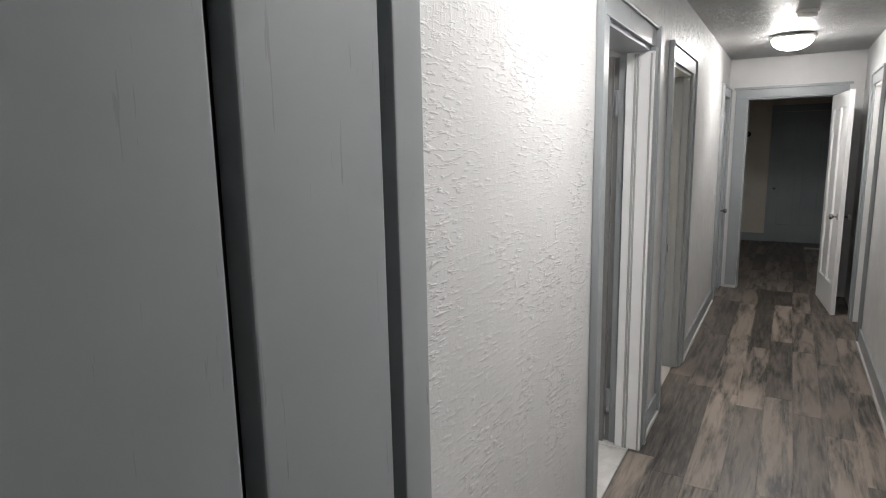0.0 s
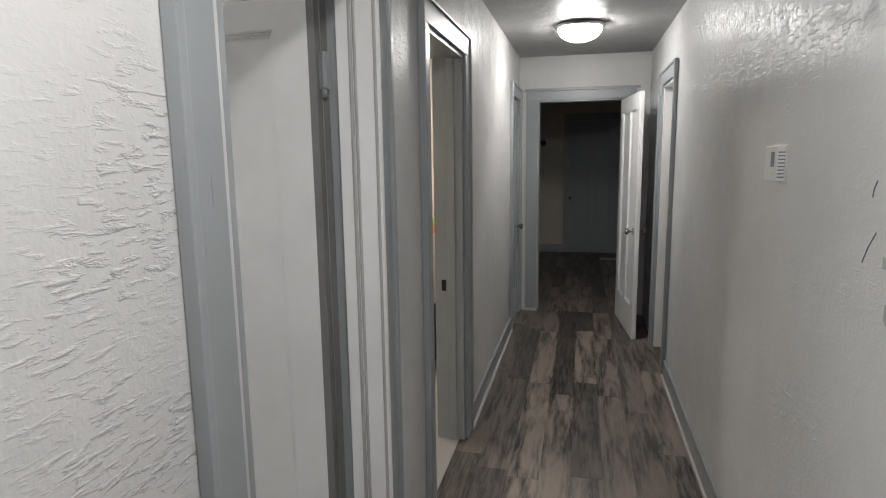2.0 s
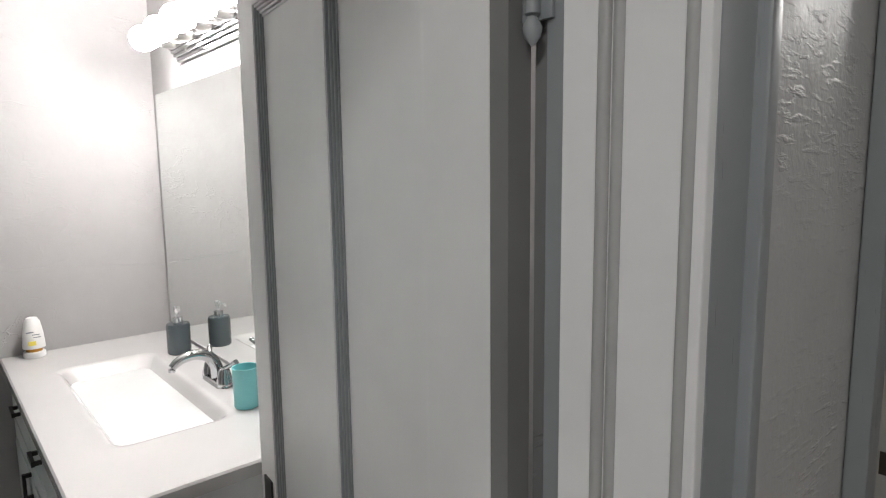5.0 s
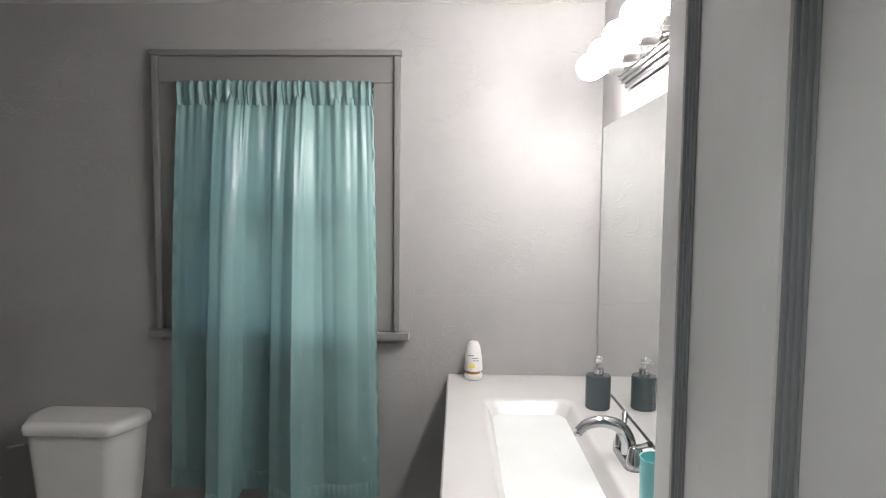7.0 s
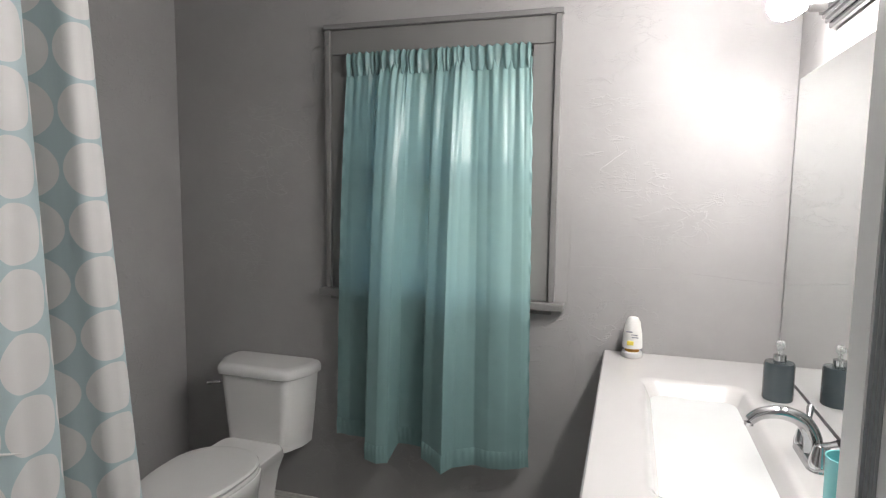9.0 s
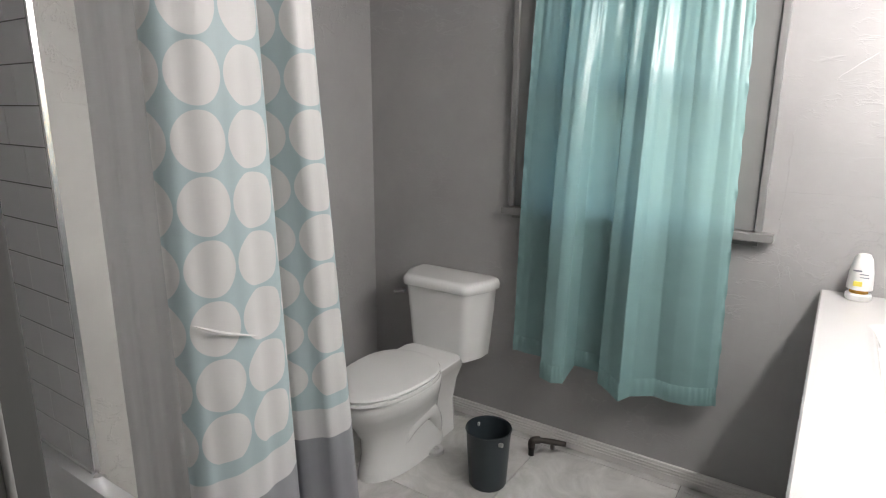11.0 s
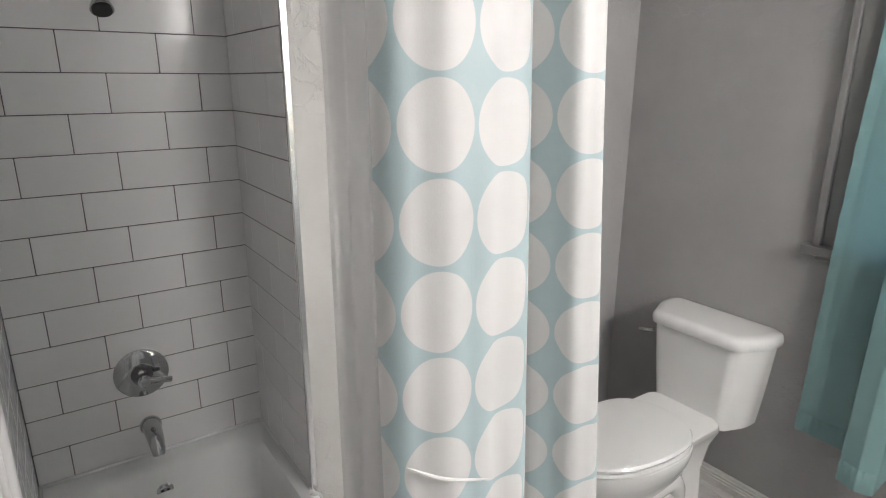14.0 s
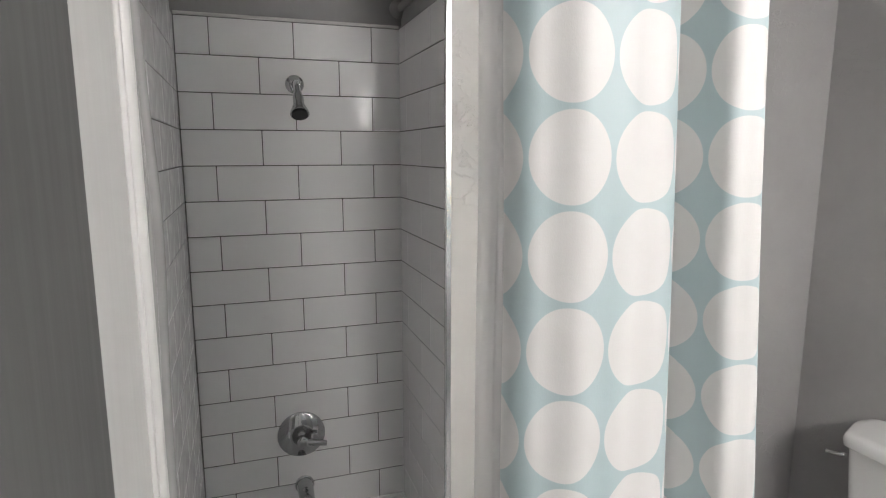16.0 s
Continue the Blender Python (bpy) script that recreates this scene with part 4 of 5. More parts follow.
wall_crack((1.58, 2.30), (1.60, 2.17), 6, 0.005, 0.0016)

# ---- toilet ----
to = thing("toilet", (-2.55, TY, 0), "white porcelain two-piece toilet with closed lid", "toilet")
bm = bmesh.new()
loft(bm, [egg(-2.56, TY, 0.30, 0.24, 0.115, 0.0), egg(-2.56, TY, 0.295, 0.24, 0.112, 0.03), egg(-2.55, TY, 0.27, 0.24, 0.098, 0.10), egg(-2.54, TY, 0.265, 0.23, 0.10, 0.18),
          egg(-2.52, TY, 0.29, 0.22, 0.13, 0.25), egg(-2.50, TY, 0.315, 0.215, 0.165, 0.31), egg(-2.49, TY, 0.325, 0.21, 0.182, 0.355), egg(-2.49, TY, 0.325, 0.21, 0.185, 0.385), egg(-2.49, TY, 0.315, 0.205, 0.178, 0.395)])
part("bowl", bm, CERAM, to, "", 60)
bm = bmesh.new()
loft(bm, [rrect(-2.74, TY, 0.13, 0.085, 0.05, 0.0), rrect(-2.74, TY, 0.125, 0.078, 0.05, 0.16), rrect(-2.73, TY, 0.15, 0.092, 0.05, 0.27), rrect(-2.70, TY, 0.16, 0.135, 0.05, 0.355), rrect(-2.675, TY, 0.135, 0.155, 0.05, 0.40), rrect(-2.675, TY, 0.13, 0.15, 0.05, 0.408)])
part("pedestal", bm, CERAM, to, "", 60)
for sy in (-1, 1):
    part("trapway", tube(spline([(-2.42, TY + sy * 0.060, 0.09), (-2.50, TY + sy * 0.072, 0.18), (-2.60, TY + sy * 0.076, 0.205), (-2.67, TY + sy * 0.072, 0.14), (-2.71, TY + sy * 0.068, 0.05)], 5), [0.022 + 0.026 * math.sin(math.pi * k / 20) for k in range(21)], 12), CERAM, to, "", 60)
    part("bolt_cap", lathe([(0.016, 0.0), (0.016, 0.012), (0.009, 0.022), (0.002, 0.024)], 16, (-2.62, TY + sy * 0.125, 0.0)), CERAM, to)
    part("foot_flange", lathe([(0.045, 0.0), (0.042, 0.012), (0.03, 0.016)], 18, (-2.62, TY + sy * 0.115, 0.0)), CERAM, to)
bm = bmesh.new()
loft(bm, [egg(-2.48, TY, 0.335, 0.20, 0.188, 0.397), egg(-2.48, TY, 0.34, 0.20, 0.19, 0.404), egg(-2.48, TY, 0.335, 0.198, 0.187, 0.414)])
part("seat", bm, CERAM, to, "", 40)
bm = bmesh.new()
loft(bm, [egg(-2.48, TY, 0.332, 0.20, 0.186, 0.418), egg(-2.48, TY, 0.336, 0.20, 0.188, 0.426), egg(-2.48, TY, 0.325, 0.195, 0.182, 0.434), egg(-2.48, TY, 0.24, 0.17, 0.14, 0.438)])
part("seat_lid", bm, CERAM, to, "", 40)
bm = bmesh.new()
loft(bm, [tank_plan(0.150, 0.165, -2.820, 0.03, 0.358), tank_plan(0.163, 0.184, -2.803, 0.03, 0.368), tank_plan(0.172, 0.198, -2.799, 0.03, 0.48), tank_plan(0.181, 0.210, -2.794, 0.03, 0.60), tank_plan(0.188, 0.220, -2.790, 0.03, 0.708)])
tank = part("tank", bm, CERAM, to, "", 50)
bm = bmesh.new()
loft(bm, [tank_plan(0.193, 0.228, -2.783, 0.03, 0.704), tank_plan(0.200, 0.236, -2.776, 0.035, 0.709), tank_plan(0.201, 0.238, -2.775, 0.035, 0.728), tank_plan(0.198, 0.234, -2.779, 0.035, 0.742), tank_plan(0.190, 0.226, -2.788, 0.035, 0.751), tank_plan(0.165, 0.20, -2.81, 0.035, 0.755)])
part("tank_lid", bm, CERAM, to, "", 60)
part("flush_lever", tube(spline([(-2.80, TY - 0.175, 0.668), (-2.785, TY - 0.185, 0.668), (-2.775, TY - 0.225, 0.660)], 4), 0.008, 10), CHROME, tank, "chrome flush lever")

# ---- bin and pipe stub ----
wb = thing("waste_bin", (-2.555, 1.845, 0), "small dark slate plastic waste bin on the tile floor", "waste bin")
bm = lathe([(0.074, 0.0), (0.078, 0.006), (0.092, 0.245), (0.096, 0.250), (0.094, 0.254), (0.089, 0.248), (0.074, 0.012), (0.01, 0.010)], 40, (-2.555, 1.845, 0.001))
part("bucket", bm, SLATEP, wb, "", 50)
for a in (60, 240):
    c, s_ = math.cos(radians(a)), math.sin(radians(a))
    part("grip_hole", boxes((-2.555 + 0.093 * c - 0.006, -2.555 + 0.093 * c + 0.006, 1.845 + 0.093 * s_ - 0.012, 1.845 + 0.093 * s_ + 0.012, 0.215, 0.232), bevel=0.004), VINYL, wb, "pale cut-out grip")
ps = thing("pipe_stub", (-2.90, 1.93, 0), "corroded capped supply pipe with a shut-off valve at the floor", "pipe")
part("riser", lathe([(0.013, 0), (0.013, 0.03), (0.016, 0.032), (0.016, 0.05), (0.013, 0.055)], 14, (-2.84, 1.91, 0)), DARKM, ps)
part("elbow", tube(spline([(-2.84, 1.91, 0.045), (-2.84, 1.915, 0.072), (-2.86, 1.94, 0.075)], 5), 0.017, 12), BRASS, ps)
part("arm", tube([(-2.855, 1.93, 0.075), (-2.88, 1.99, 0.072), (-2.90, 2.05, 0.07)], [0.012, 0.014, 0.011], 12), BRASS, ps)
part("valve_handle", boxes((-2.895, -2.872, 1.985, 2.0, 0.035, 0.062), bevel=0.004), BRASS, ps)

# ---- tub, shower fittings ----
tub = thing("bathtub", (-1.08, 1.19, 0), "white enamelled alcove bathtub", "bathtub")
cx, cy = (TUB_L + TUB_R) / 2, (TUB_Y + 1.95) / 2
hx, hy = (TUB_L - TUB_R) / 2 - 0.001, (1.95 - TUB_Y) / 2 - 0.001
bm = bmesh.new()
loft(bm, [rrect(cx, cy, hx, hy, 0.02, 0.0), rrect(cx, cy, hx, hy, 0.02, 0.28), rrect(cx, cy, hx, hy, 0.012, 0.310), rrect(cx, cy, hx - 0.005, hy - 0.005, 0.012, 0.317), rrect(cx, cy, hx - 0.055, hy - 0.06, 0.10, 0.313),
          rrect(cx, cy, hx - 0.075, hy - 0.085, 0.11, 0.28), rrect(cx, cy, hx - 0.10, hy - 0.13, 0.12, 0.15), rrect(cx, cy, hx - 0.14, hy - 0.20, 0.12, 0.08), rrect(cx, cy, hx - 0.22, hy - 0.30, 0.10, 0.065)], cap0=False)
part("basin", bm, ENAMEL, tub, "", 50)
part("corner_caulk", tube([(TUB_R + 0.02, 0.955, 0.313), (TUB_R + 0.005, 0.975, 0.305), (TUB_R - 0.006, 0.98, 0.28)], [0.012, 0.016, 0.01], 10), POST, tub, "lumpy white caulk")
for a, b in (((TUB_L - 0.004, TUB_Y + 0.004, 0.319), (TUB_R + 0.016, TUB_Y + 0.004, 0.319)), ((TUB_L - 0.004, TUB_Y + 0.004, 0.319), (TUB_L - 0.004, 1.94, 0.319)), ((TUB_R + 0.015, TUB_Y + 0.004, 0.319), (TUB_R + 0.015, 0.94, 0.319))):
    part("caulk", tube([a, b], 0.006, 8), ENAMEL, tub, "white caulk line")
over = part("overflow_plate", lathe([(0.038, 0.0), (0.038, 0.006), (0.03, 0.012), (0.012, 0.012)], 28, (-1.06, 0.517, 0.203), "y"), CHROME, tub, "chrome overflow plate")
for a in range(6):
    part("slot", boxes((-1.06 + 0.02 * math.cos(a * 1.047) - 0.005, -1.06 + 0.02 * math.cos(a * 1.047) + 0.005, 0.528, 0.5305, 0.203 + 0.02 * math.sin(a * 1.047) - 0.004, 0.203 + 0.02 * math.sin(a * 1.047) + 0.004)), BLACK, over)
sp = thing("tub_spout", (-1.055, TUB_Y, 0.49), "chrome bathtub spout on the tiled wall", "spout")
part("body", tube([(-1.055, TUB_Y, 0.430), (-1.055, TUB_Y + 0.05, 0.430), (-1.055, TUB_Y + 0.10, 0.421), (-1.055, TUB_Y + 0.125, 0.398), (-1.055, TUB_Y + 0.130, 0.381)], [0.032, 0.03, 0.027, 0.023, 0.02], 18), CHROME, sp)
part("flange", lathe([(0.036, 0), (0.036, 0.006), (0.031, 0.01)], 24, (-1.055, TUB_Y, 0.430), "y"), CHROME, sp)
va = thing("shower_valve", (-1.05, TUB_Y, 0.69), "round chrome shower valve with a lever handle", "shower valve")
part("escutcheon", lathe([(0.088, 0), (0.088, 0.004), (0.080, 0.012), (0.045, 0.018), (0.040, 0.018)], 48, (-1.05, TUB_Y, 0.638), "y"), CHROME, va)
part("hub", lathe([(0.036, 0.016), (0.034, 0.03), (0.024, 0.05), (0.022, 0.075), (0.012, 0.08)], 28, (-1.05, TUB_Y, 0.638), "y"), CHROME, va)
part("lever", tube([(-1.05, TUB_Y + 0.062, 0.638), (-1.09, TUB_Y + 0.068, 0.629), (-1.135, TUB_Y + 0.07, 0.621)], [0.014, 0.012, 0.010], 12), CHROME, va)
sh = thing("shower_fixture", (-1.08, TUB_Y, 1.91), "chrome shower head on a short arm", "shower head")
part("flange", lathe([(0.032, 0), (0.030, 0.006), (0.016, 0.014)], 24, (-1.075, TUB_Y, 1.925), "y"), CHROME, sh)
part("arm", tube(spline([(-1.075, TUB_Y, 1.925), (-1.075, TUB_Y + 0.06, 1.92), (-1.075, TUB_Y + 0.10, 1.885)], 5), 0.0115, 12), CHROME, sh)
part("head", tube([(-1.075, TUB_Y + 0.095, 1.89), (-1.075, TUB_Y + 0.112, 1.868), (-1.075, TUB_Y + 0.125, 1.848), (-1.075, TUB_Y + 0.142, 1.822), (-1.075, TUB_Y + 0.147, 1.815)], [0.013, 0.018, 0.018, 0.030, 0.031], 24), CHROME, sh)
part("spray_face", tube([(-1.075, TUB_Y + 0.146, 1.8155), (-1.075, TUB_Y + 0.149, 1.811)], [0.027, 0.026], 24), BLACK, sh, "dark spray face")

# ---- shower rod and curtains ----
RODX, RODY, RODZ = -1.45, 2.015, 2.20
sr = thing("shower_rod", (RODX, TUB_Y, RODZ), "grey metal shower rod bent round the tub corner", "shower rod")
pts = [(RODX, TUB_Y, RODZ), (RODX, 1.0, RODZ), (RODX, 1.85, RODZ)] + [(RODX + 0.12 - 0.12 * math.cos(radians(a)), 1.895 + 0.12 * math.sin(radians(a)), RODZ) for a in range(0, 91, 15)] + [(-1.0, RODY, RODZ), (-0.773, RODY, RODZ)]
part("bar", tube(pts, 0.0125, 14), STEEL, sr)
part("flange", lathe([(0.034, 0), (0.034, 0.006), (0.02, 0.02), (0.016, 0.03)], 24, (RODX, TUB_Y, RODZ), "y"), STEEL, sr)
part("flange", lathe([(0.034, 0), (0.034, 0.006), (0.02, 0.02), (0.016, 0.03)], 24, (-0.773, RODY, RODZ), "-x"), STEEL, sr)

PLAN = [(-1.150, 1.985), (-1.158, 2.015), (-1.195, 2.032), (-1.250, 2.040), (-1.300, 2.036), (-1.345, 2.018), (-1.368, 1.985), (-1.372, 1.928), (-1.393, 1.908), (-1.416, 1.938), (-1.435, 1.995),
        (-1.470, 2.010), (-1.495, 1.985), (-1.482, 1.940), (-1.462, 1.895), (-1.485, 1.850), (-1.518, 1.805), (-1.485, 1.760), (-1.455, 1.715), (-1.485, 1.665), (-1.52, 1.61), (-1.485, 1.56), (-1.46, 1.50), (-1.50, 1.43)]
up = spline([(x, y, 0) for x, y in PLAN], 7)
for i, p in enumerate(up):
    p.y += 0.0018 * math.sin(i * 0.83) + 0.0025 * math.sin(i * 0.37 + 1)
down = []
for p in up:
    k = max(0.0, min(1.0, (-1.30 - p.x) / 0.2))
    out = max(0.0, min(1.0, (p.y - 1.93) / 0.05))
    x = p.x - 0.14 * k * out - 0.02
    down.append((min(x, -1.475) if p.y < 1.95 else x, p.y + 0.01, 0.055))
sc = thing("shower_curtain", (RODX, RODY, RODZ), "pale aqua shower curtain with white dots, drawn to the corner", "shower curtain")
part("cloth", sheet([(p.x, p.y) for p in up], down, 0.055, RODZ - 0.03, 90, 1.2, 0.006), DOTS, sc, "", 180)
# a thin white sliver paints the highlight along one crease in the cloth
part("crease_highlight", tube(spline([(-1.172, 2.030, 1.168), (-1.215, 2.050, 1.146), (-1.285, 2.052, 1.118)], 6), [0.0006 + 0.0022 * math.sin(math.pi * k / 12) for k in range(13)], 8), WHITEP, sc)
for k in range(9):
    f = k / 8
    q = up[int(f * (len(up) - 1))]
    part("ring", tube([(q.x + 0.0 , q.y, RODZ - 0.045), (q.x + 0.016, q.y, RODZ - 0.03), (q.x + 0.02, q.y, RODZ), (q.x, q.y, RODZ + 0.02), (q.x - 0.02, q.y, RODZ), (q.x - 0.016, q.y, RODZ - 0.03), (q.x, q.y, RODZ - 0.045)], 0.0025, 6), STEEL, sc)
li = thing("shower_liner", (RODX, 1.5, RODZ), "translucent white vinyl liner hanging inside the tub", "shower liner")
lp = [(-1.405 + 0.007 * math.sin(k * 0.55) + 0.002 * math.sin(k * 1.9), 1.30 + 0.59 * k / 60) for k in range(61)]
part("sheet", sheet(lp, [(x, y, 0.36) for x, y in lp], 0.36, RODZ - 0.03, 50, 1.0, 0.006), LINER, li, "", 180)
part("hem", sheet([(x + 0.002, y) for x, y in lp], [(x + 0.002, y, 0.36) for x, y in lp], 0.36, 0.385, 2), LINER, li, "welded hem", 180)
part("top_band", sheet([(x + 0.002, y) for x, y in lp], [(x + 0.002, y, RODZ - 0.07) for x, y in lp], RODZ - 0.07, RODZ - 0.03, 2), LINER, li, "doubled top band", 180)

pl = thing("plastic_sheet", (TUB_L - 0.02, 1.9, RODZ), "clear creased plastic liner bunched along the tiled tub wall", "shower liner")
lq = [(TUB_L - 0.020 - 0.010 * math.sin(k * 0.47) - 0.004 * math.sin(k * 1.7 + 1), 1.42 + 0.56 * k / 70) for k in range(71)]
part("sheet", sheet(lq, [(x - 0.012, y - 0.01, 0.335) for x, y in lq], 0.335, RODZ - 0.03, 80, 1.0, 0.014), FILM, pl, "", 180)

# ---- vanity ----
VX0, VX1, VY0, VZ = -2.998, -1.555, 2.90, 0.92
vn = thing("vanity_cabinet", (-2.28, 3.25, 0), "white painted bathroom vanity cabinet with dark pulls", "vanity")
WCAB = paint("white_cabinet_paint", (0.62, 0.635, 0.63), 0.35)
part("body", boxes((VX0, VX1 + -0.02, VY0 + 0.045, MIR_Y - 0.002, 0.09, VZ - 0.042), bevel=0.003), WCAB, vn)
part("toe_kick", boxes((VX0, VX1 - 0.04, VY0 + 0.11, MIR_Y - 0.002, 0.0, 0.09)), WCAB, vn)
w = (VX1 - 0.02 - VX0) / 3
for k in range(3):
    x0, x1 = VX0 + k * w + 0.006, VX0 + (k + 1) * w - 0.006
    dr = part("door", boxes((x0, x1, VY0 + 0.025, VY0 + 0.0445, 0.11, 0.68), bevel=0.003), WCAB, vn)
    part("raised_panel", boxes((x0 + 0.06, x1 - 0.06, VY0 + 0.018, VY0 + 0.0245, 0.17, 0.62), bevel=0.003), WCAB, dr)
    df = part("drawer_front", boxes((x0, x1, VY0 + 0.025, VY0 + 0.0445, 0.695, 0.865), bevel=0.003), WCAB, vn)
    xm = (x0 + x1) / 2
    part("pull", boxes((xm - 0.045, xm + 0.045, VY0 - 0.002, VY0 + 0.008, 0.772, 0.788), (xm - 0.045, xm - 0.035, VY0 + 0.008, VY0 + 0.0245, 0.774, 0.786), (xm + 0.035, xm + 0.045, VY0 + 0.008, VY0 + 0.0245, 0.774, 0.786)), DARKM, df, "dark metal bar pull")
    part("pull", boxes((x1 - 0.05, x1 - 0.034, VY0 - 0.002, VY0 + 0.008, 0.53, 0.62), (x1 - 0.048, x1 - 0.036, VY0 + 0.008, VY0 + 0.0245, 0.53, 0.542), (x1 - 0.048, x1 - 0.036, VY0 + 0.008, VY0 + 0.0245, 0.608, 0.62)), DARKM, dr, "dark metal bar pull")

ct = thing("sink_countertop", (-2.28, 3.24, VZ), "white cultured marble countertop with a moulded rectangular sink", "countertop")
SX0, SX1, SY0, SY1 = -2.68, -1.86, 3.035, 3.35
scx, scy, shx, shy = (SX0 + SX1) / 2, (SY0 + SY1) / 2, (SX1 - SX0) / 2, (SY1 - SY0) / 2
ocx, ocy, ohx, ohy = (VX0 + VX1) / 2, (VY0 + MIR_Y - 0.001) / 2, (VX1 - VX0) / 2, (MIR_Y - 0.001 - VY0) / 2
bm = bmesh.new()
lo = [rrect(ocx, ocy, ohx - 0.01, ohy - 0.01, 0.004, VZ - 0.04, 5), rrect(ocx, ocy, ohx, ohy, 0.006, VZ - 0.036, 5), rrect(ocx, ocy, ohx, ohy, 0.006, VZ - 0.005, 5), rrect(ocx, ocy, ohx - 0.005, ohy - 0.005, 0.005, VZ, 5)]
for o, z, sh_ in ((-0.012, 0.0, 0), (0.0, -0.001, 0), (0.010, -0.008, 0), (0.018, -0.022, 0), (0.045, -0.07, -0.02), (0.075, -0.105, -0.03), (0.13, -0.118, -0.03)):
    lo.append(rrect(scx - sh_ * 0.5, scy, shx - o * 1.25, shy - o, max(0.02, 0.05 - o * 0.1), VZ + z, 5))
loft(bm, lo, False, True)
part("top_with_bowl", bm, MARBLE, ct, "", 35)
part("drain", lathe([(0.028, 0), (0.028, 0.003), (0.02, 0.004), (0.004, 0.002)], 24, (scx, scy, VZ - 0.1175)), CHROME, ct, "chrome drain")

fa = thing("sink_faucet", (-2.17, 3.43, VZ), "chrome two-handle sink faucet with an arched spout", "faucet")
bm = bmesh.new()
loft(bm, [rrect(-2.17, 3.415, 0.085, 0.028, 0.027, VZ), rrect(-2.17, 3.415, 0.083, 0.026, 0.025, VZ + 0.012), rrect(-2.17, 3.415, 0.07, 0.018, 0.017, VZ + 0.018)])
part("base", bm, CHROME, fa)
part("spout", tube(spline([(-2.17, 3.415, VZ + 0.012), (-2.17, 3.412, VZ + 0.055), (-2.17, 3.388, VZ + 0.092), (-2.17, 3.345, VZ + 0.106), (-2.17, 3.300, VZ + 0.098), (-2.17, 3.275, VZ + 0.078)], 6), [0.022 - 0.0003 * k for k in range(31)], 16), CHROME, fa)
part("aerator", lathe([(0.011, 0.0), (0.0115, 0.008), (0.008, 0.010)], 16, (-2.17, 3.274, VZ + 0.066)), CHROME, fa)
for sx in (-1, 1):
    part("handle_body", lathe([(0.027, 0.0), (0.026, 0.012), (0.019, 0.040), (0.015, 0.052), (0.005, 0.057)], 20, (-2.17 + sx * 0.062, 3.415, VZ + 0.008)), CHROME, fa)
    part("lever", tube([(-2.17 + sx * 0.062, 3.415, VZ + 0.058), (-2.17 + sx * 0.085, 3.425, VZ + 0.072), (-2.17 + sx * 0.115, 3.435, VZ + 0.090)], [0.009, 0.007, 0.009], 10), CHROME, fa)

so = thing("soap_dispenser", (-2.60, 3.43, VZ), "slate ceramic soap dispenser with a chrome pump", "soap dispenser")
sp0 = (-2.60, 3.43, VZ + 0.001)
part("bottle", lathe([(0.041, 0), (0.043, 0.004), (0.043, 0.108), (0.040, 0.116), (0.018, 0.119)], 32, sp0), SLATEC, so)
part("collar", lathe([(0.018, 0.118), (0.018, 0.138), (0.012, 0.140)], 24, sp0), CHROME, so)
part("stem", lathe([(0.006, 0.138), (0.006, 0.158), (0.012, 0.160), (0.013, 0.176), (0.008, 0.182)], 18, sp0), CRYSTAL, so)
part("nozzle", tube([(-2.60, 3.43, VZ + 0.172), (-2.575, 3.42, VZ + 0.172), (-2.56, 3.414, VZ + 0.163)], [0.007, 0.005, 0.004], 10), CRYSTAL, so)

fr = thing("air_freshener", (-2.935, 3.005, VZ), "white cone gel air freshener with a lemon print", "air freshener")
fp = (-2.935, 3.005, VZ + 0.001)
part("foot", lathe([(0.034, 0), (0.037, 0.004), (0.037, 0.018), (0.033, 0.022)], 28, fp), WHITEP, fr)
part("gel", lathe([(0.027, 0.022), (0.027, 0.036)], 24, fp), AMBER, fr, "amber gel ring")
part("cone", lathe([(0.037, 0.036), (0.037, 0.046), (0.034, 0.09), (0.026, 0.135), (0.018, 0.15), (0.013, 0.152)], 28, fp), WHITEP, fr)
for a, z, r_, hh, mt_ in ((-12, 0.058, 0.0365, 0.016, YELL), (-22, 0.10, 0.0335, 0.005, INK), (10, 0.09, 0.0345, 0.003, INK), (14, 0.08, 0.0352, 0.003, INK)):
    c, s_ = math.cos(radians(a)), math.sin(radians(a))
    part("print", boxes((fp[0] + r_ * c - 0.003, fp[0] + r_ * c + 0.0015, fp[1] + r_ * s_ - 0.012, fp[1] + r_ * s_ + 0.012, fp[2] + z - hh / 2, fp[2] + z + hh / 2), bevel=0.001), mt_, fr)

cu = thing("tumbler", (-1.90, 3.40, VZ), "aqua plastic bathroom tumbler on the countertop", "tumbler")
part("cup", lathe([(0.034, 0), (0.036, 0.003), (0.038, 0.118), (0.039, 0.12), (0.036, 0.12), (0.034, 0.008), (0.004, 0.006)], 32, (-1.90, 3.40, VZ + 0.001)), AQUAP, cu)

mi = thing("mirror", (-2.27, MIR_Y, 1.44), "large frameless wall mirror over the countertop", "mirror")
part("glass", boxes((-2.955, -1.56, MIR_Y - 0.006, MIR_Y - 0.001, VZ + 0.012, 1.935), bevel=0.001), MIRROR, mi, "", None)

vl = thing("vanity_light", (-2.27, MIR_Y, 2.06), "chrome bar light with lit globe bulbs over the mirror", "wall lamp")
part("back_plate", boxes((-2.615, -1.580, MIR_Y - 0.022, MIR_Y - 0.001, 2.015, 2.125), bevel=0.008), CHROME, vl)
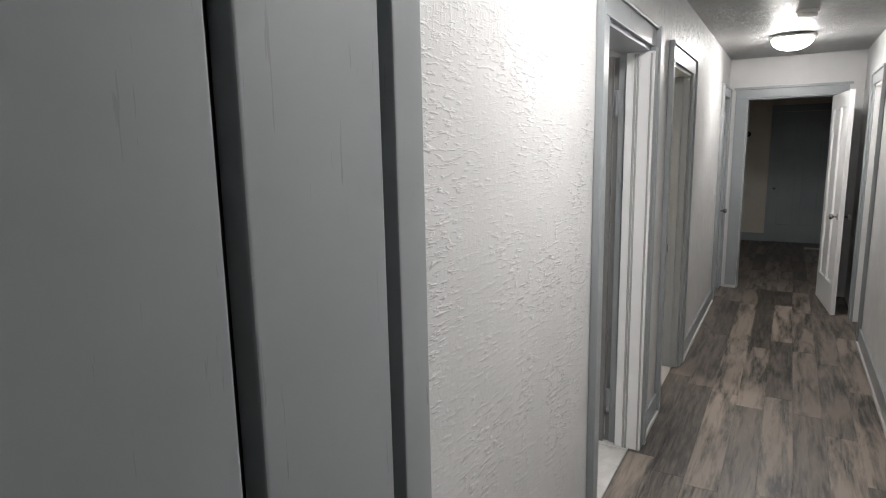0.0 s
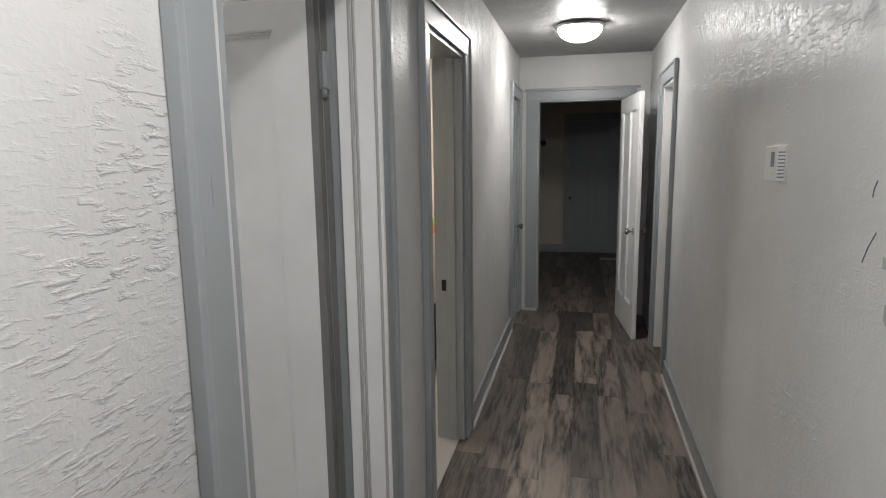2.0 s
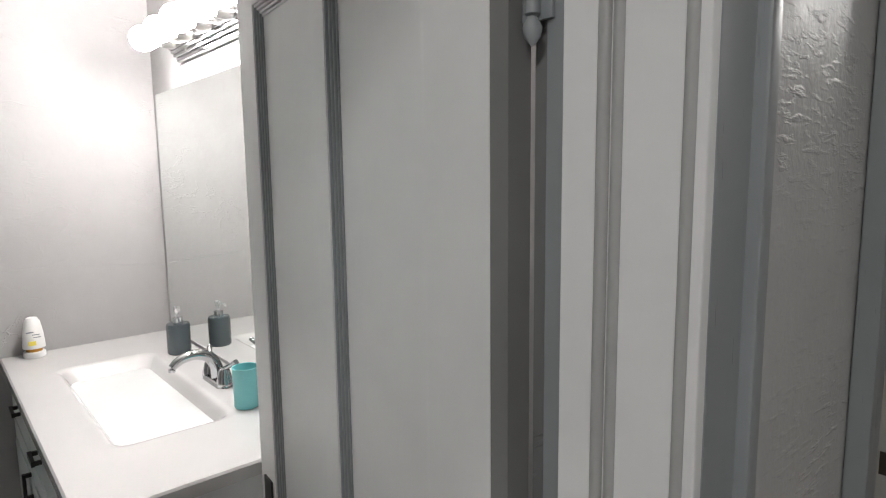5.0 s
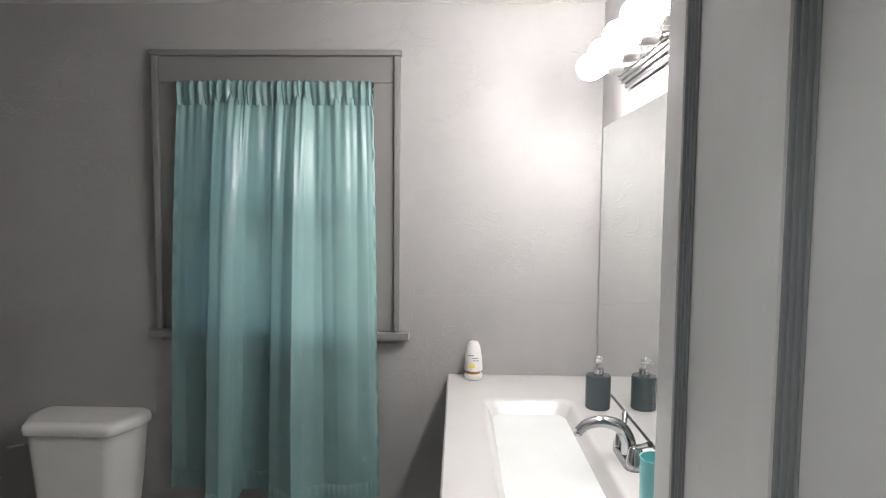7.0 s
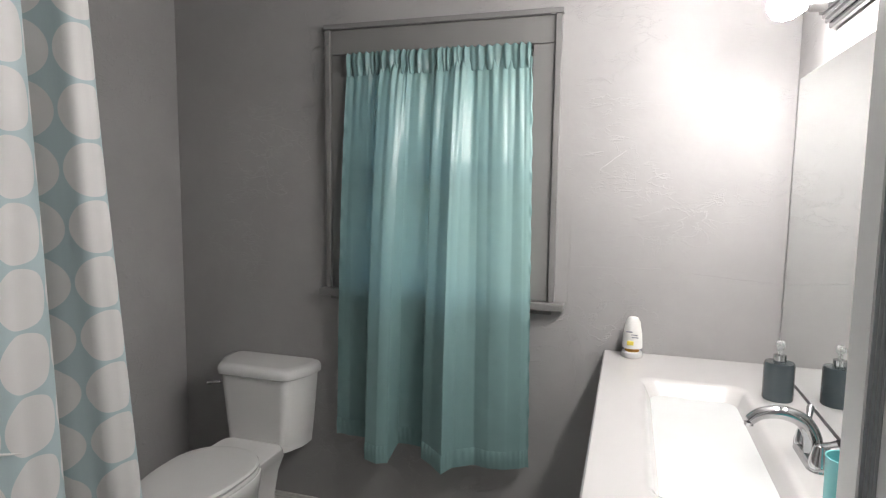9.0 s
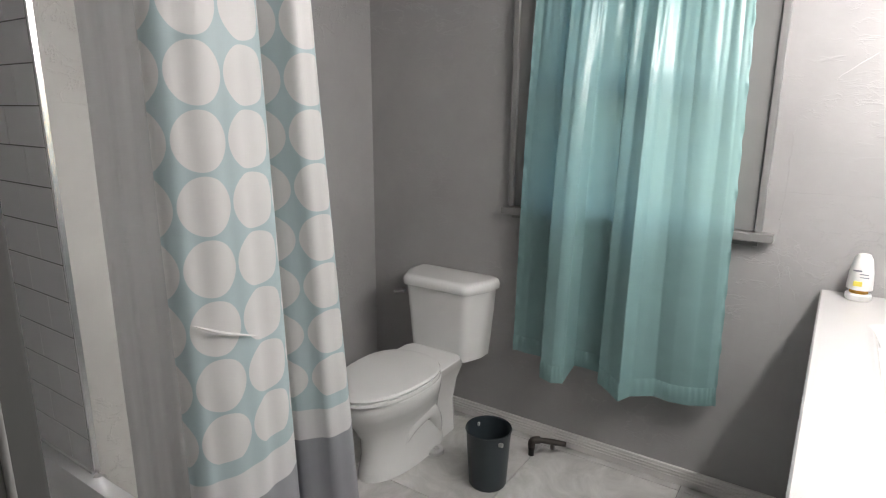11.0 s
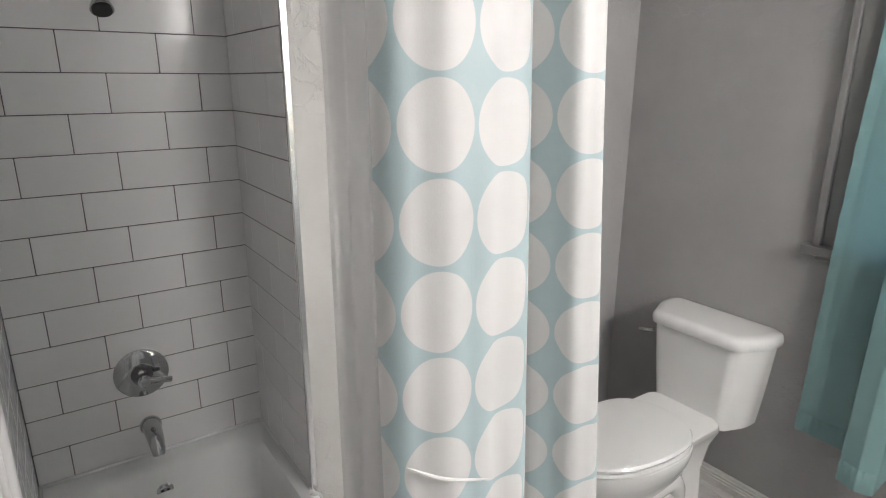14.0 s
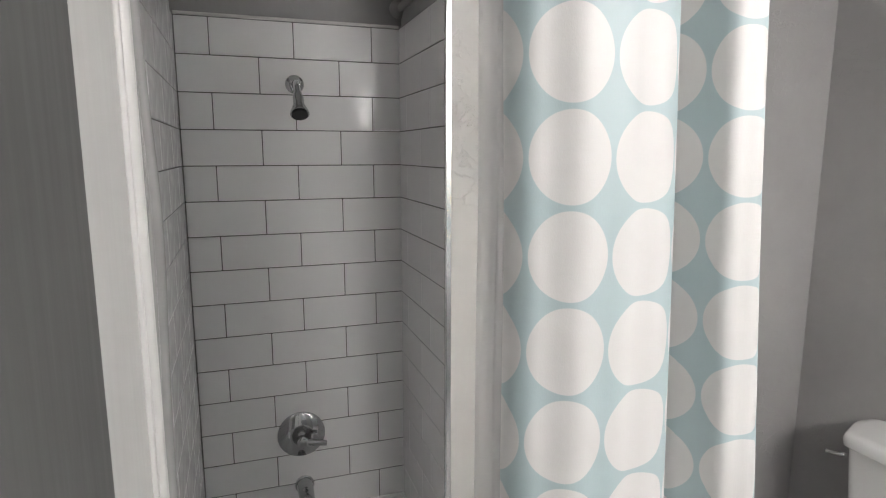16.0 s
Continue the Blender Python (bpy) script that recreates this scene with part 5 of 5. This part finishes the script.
for k, (o, h) in enumerate(((0.034, 0.040), (0.044, 0.029), (0.052, 0.018))):
    part("front_ridge", boxes((-2.607 + 0.004 * k, -1.588 - 0.004 * k, MIR_Y - o, MIR_Y - o + 0.0115, 2.07 - h, 2.07 + h), bevel=0.004), CHROME, vl)
# the right-hand bulbs are unseen, added to spread light off the window wall
for k in range(6):
    x = -2.53 + k * 0.173
    cup = part("socket", lathe([(0.020, 0.050), (0.024, 0.056), (0.024, 0.092), (0.019, 0.100)], 24, (x, MIR_Y, 2.07), "-y"), STEEL, vl)
    part("bulb", lathe([(0.014, 0.098), (0.022, 0.108), (0.038, 0.132), (0.043, 0.155), (0.037, 0.179), (0.020, 0.194), (0.003, 0.199)], 24, (x, MIR_Y, 2.07), "-y"), BULB, cup, "lit globe bulb", 60)

# ---- pieces: bathroom floor tiles, wall tiles, planks ----
BASES["floor_bath"] = BASES["floor"] = BASES["wall_faucet"] = BASES["wall_tub_side"] = BASES["wall_toilet"] = Vector((0, 0, 0))
FT = 0.61
ftile = block_mesh("floor_tile", FT - 0.003, FT - 0.003, 0.012, 0.0015, VINYL)
for i in range(5):
    for j in range(6):
        piece("floor_tile", ftile, bath_floor, (XL - 0.031 - FT / 2 - i * FT, 0.085 + FT / 2 + j * FT, -0.006))

TH, TW, TT, Z0 = 0.1210, 0.2715, 0.008, 0.316
cache = {}


def tile_run(wall, along, a0, a1, b, rows, first, second, sign):
    """Rows of tiles on a wall; along: its axis, b: where the glaze lies, first: how long each odd row's first tile is."""
    for r in range(rows):
        z = Z0 + (r + 0.5) * TH
        a = a0
        cut = first if (rows - 1 - r) % 2 == 0 else second
        while a < a1 - 0.012:
            e = min(a + cut, a1)
            key = (along, round(e - a, 3))
            if key not in cache:
                g = 0.0028
                size = (e - a - g, TT, TH - g) if along == "x" else (TT, e - a - g, TH - g)
                cache[key] = block_mesh("tile", *size, 0.0012, TILE)
            m = (a + e) / 2
            piece("tile", cache[key], wall, ((sign * m, b, z) if along == "x" else (b, m, z)))
            a, cut = e, TW


tile_run(faucet_wall, "x", -TUB_L, -TUB_R, TUB_Y - TT / 2 - 0.001, 15, 0.105, 0.259, -1)
tile_run(side_wall, "y", TUB_Y, 1.98, TUB_L + TT / 2 + 0.001, 15, 0.15, TW, 1)
wing = struct("wall_wing_face", boxes((TUB_R - 0.001, TUB_R + 0.0108, TUB_Y, 0.933, 0.316, 2.1315)), GROUT, "white subway tile return of the tub recess", "wall")
BASES[wing.name] = Vector((0, 0, 0))
tile_run(wing, "y", TUB_Y + 0.002, 0.932, TUB_R + 0.0085, 15, 0.10, TW, 1)
struct("trim_grout_bed", boxes((TUB_R + 0.011, TUB_L, TUB_Y - 0.0078, TUB_Y - 0.0028, 0.316, 2.1315)), GROUT, "grey grout bed behind the tiles", "grout")
struct("trim_grout_side", boxes((TUB_L + 0.0028, TUB_L + 0.0078, TUB_Y, 1.98, 0.316, 2.1315)), GROUT, "grey grout bed behind the tiles", "grout")
struct("trim_tile_cap", boxes((TUB_R + 0.012, TUB_L - 0.001, TUB_Y - 0.006, TUB_Y + 0.005, 2.1316, 2.142), bevel=0.002), WHITEP, "white tile cap strip", "trim")

PW, PL = 0.150, 1.22
pmesh = {}


def planks(x0, x1, y0, y1, phase):
    x = x0
    rnd = random.Random(phase)
    while x < x1 - 0.004:
        xe = min(x + PW, x1)
        y = y0 - rnd.uniform(0.05, PL - 0.05)
        while y < y1:
            a, b = max(y, y0), min(y + PL, y1)
            if b - a > 0.02:
                key = (round(xe - x, 3), round(b - a, 2))
                if key not in pmesh:
                    pmesh[key] = block_mesh("plank", xe - x - 0.0007, b - a - 0.0007, 0.010, 0.0007, PLANK)
                piece("plank", pmesh[key], floor, ((x + xe) / 2, (a + b) / 2, -0.005))
            y += PL
        x = xe


planks(XL - 0.03, XR, -1.0, END_Y, 5)
planks(XR, 1.75, 5.2, END_Y, 6)
planks(-1.1, 1.3, END_Y, 10.95, 7)
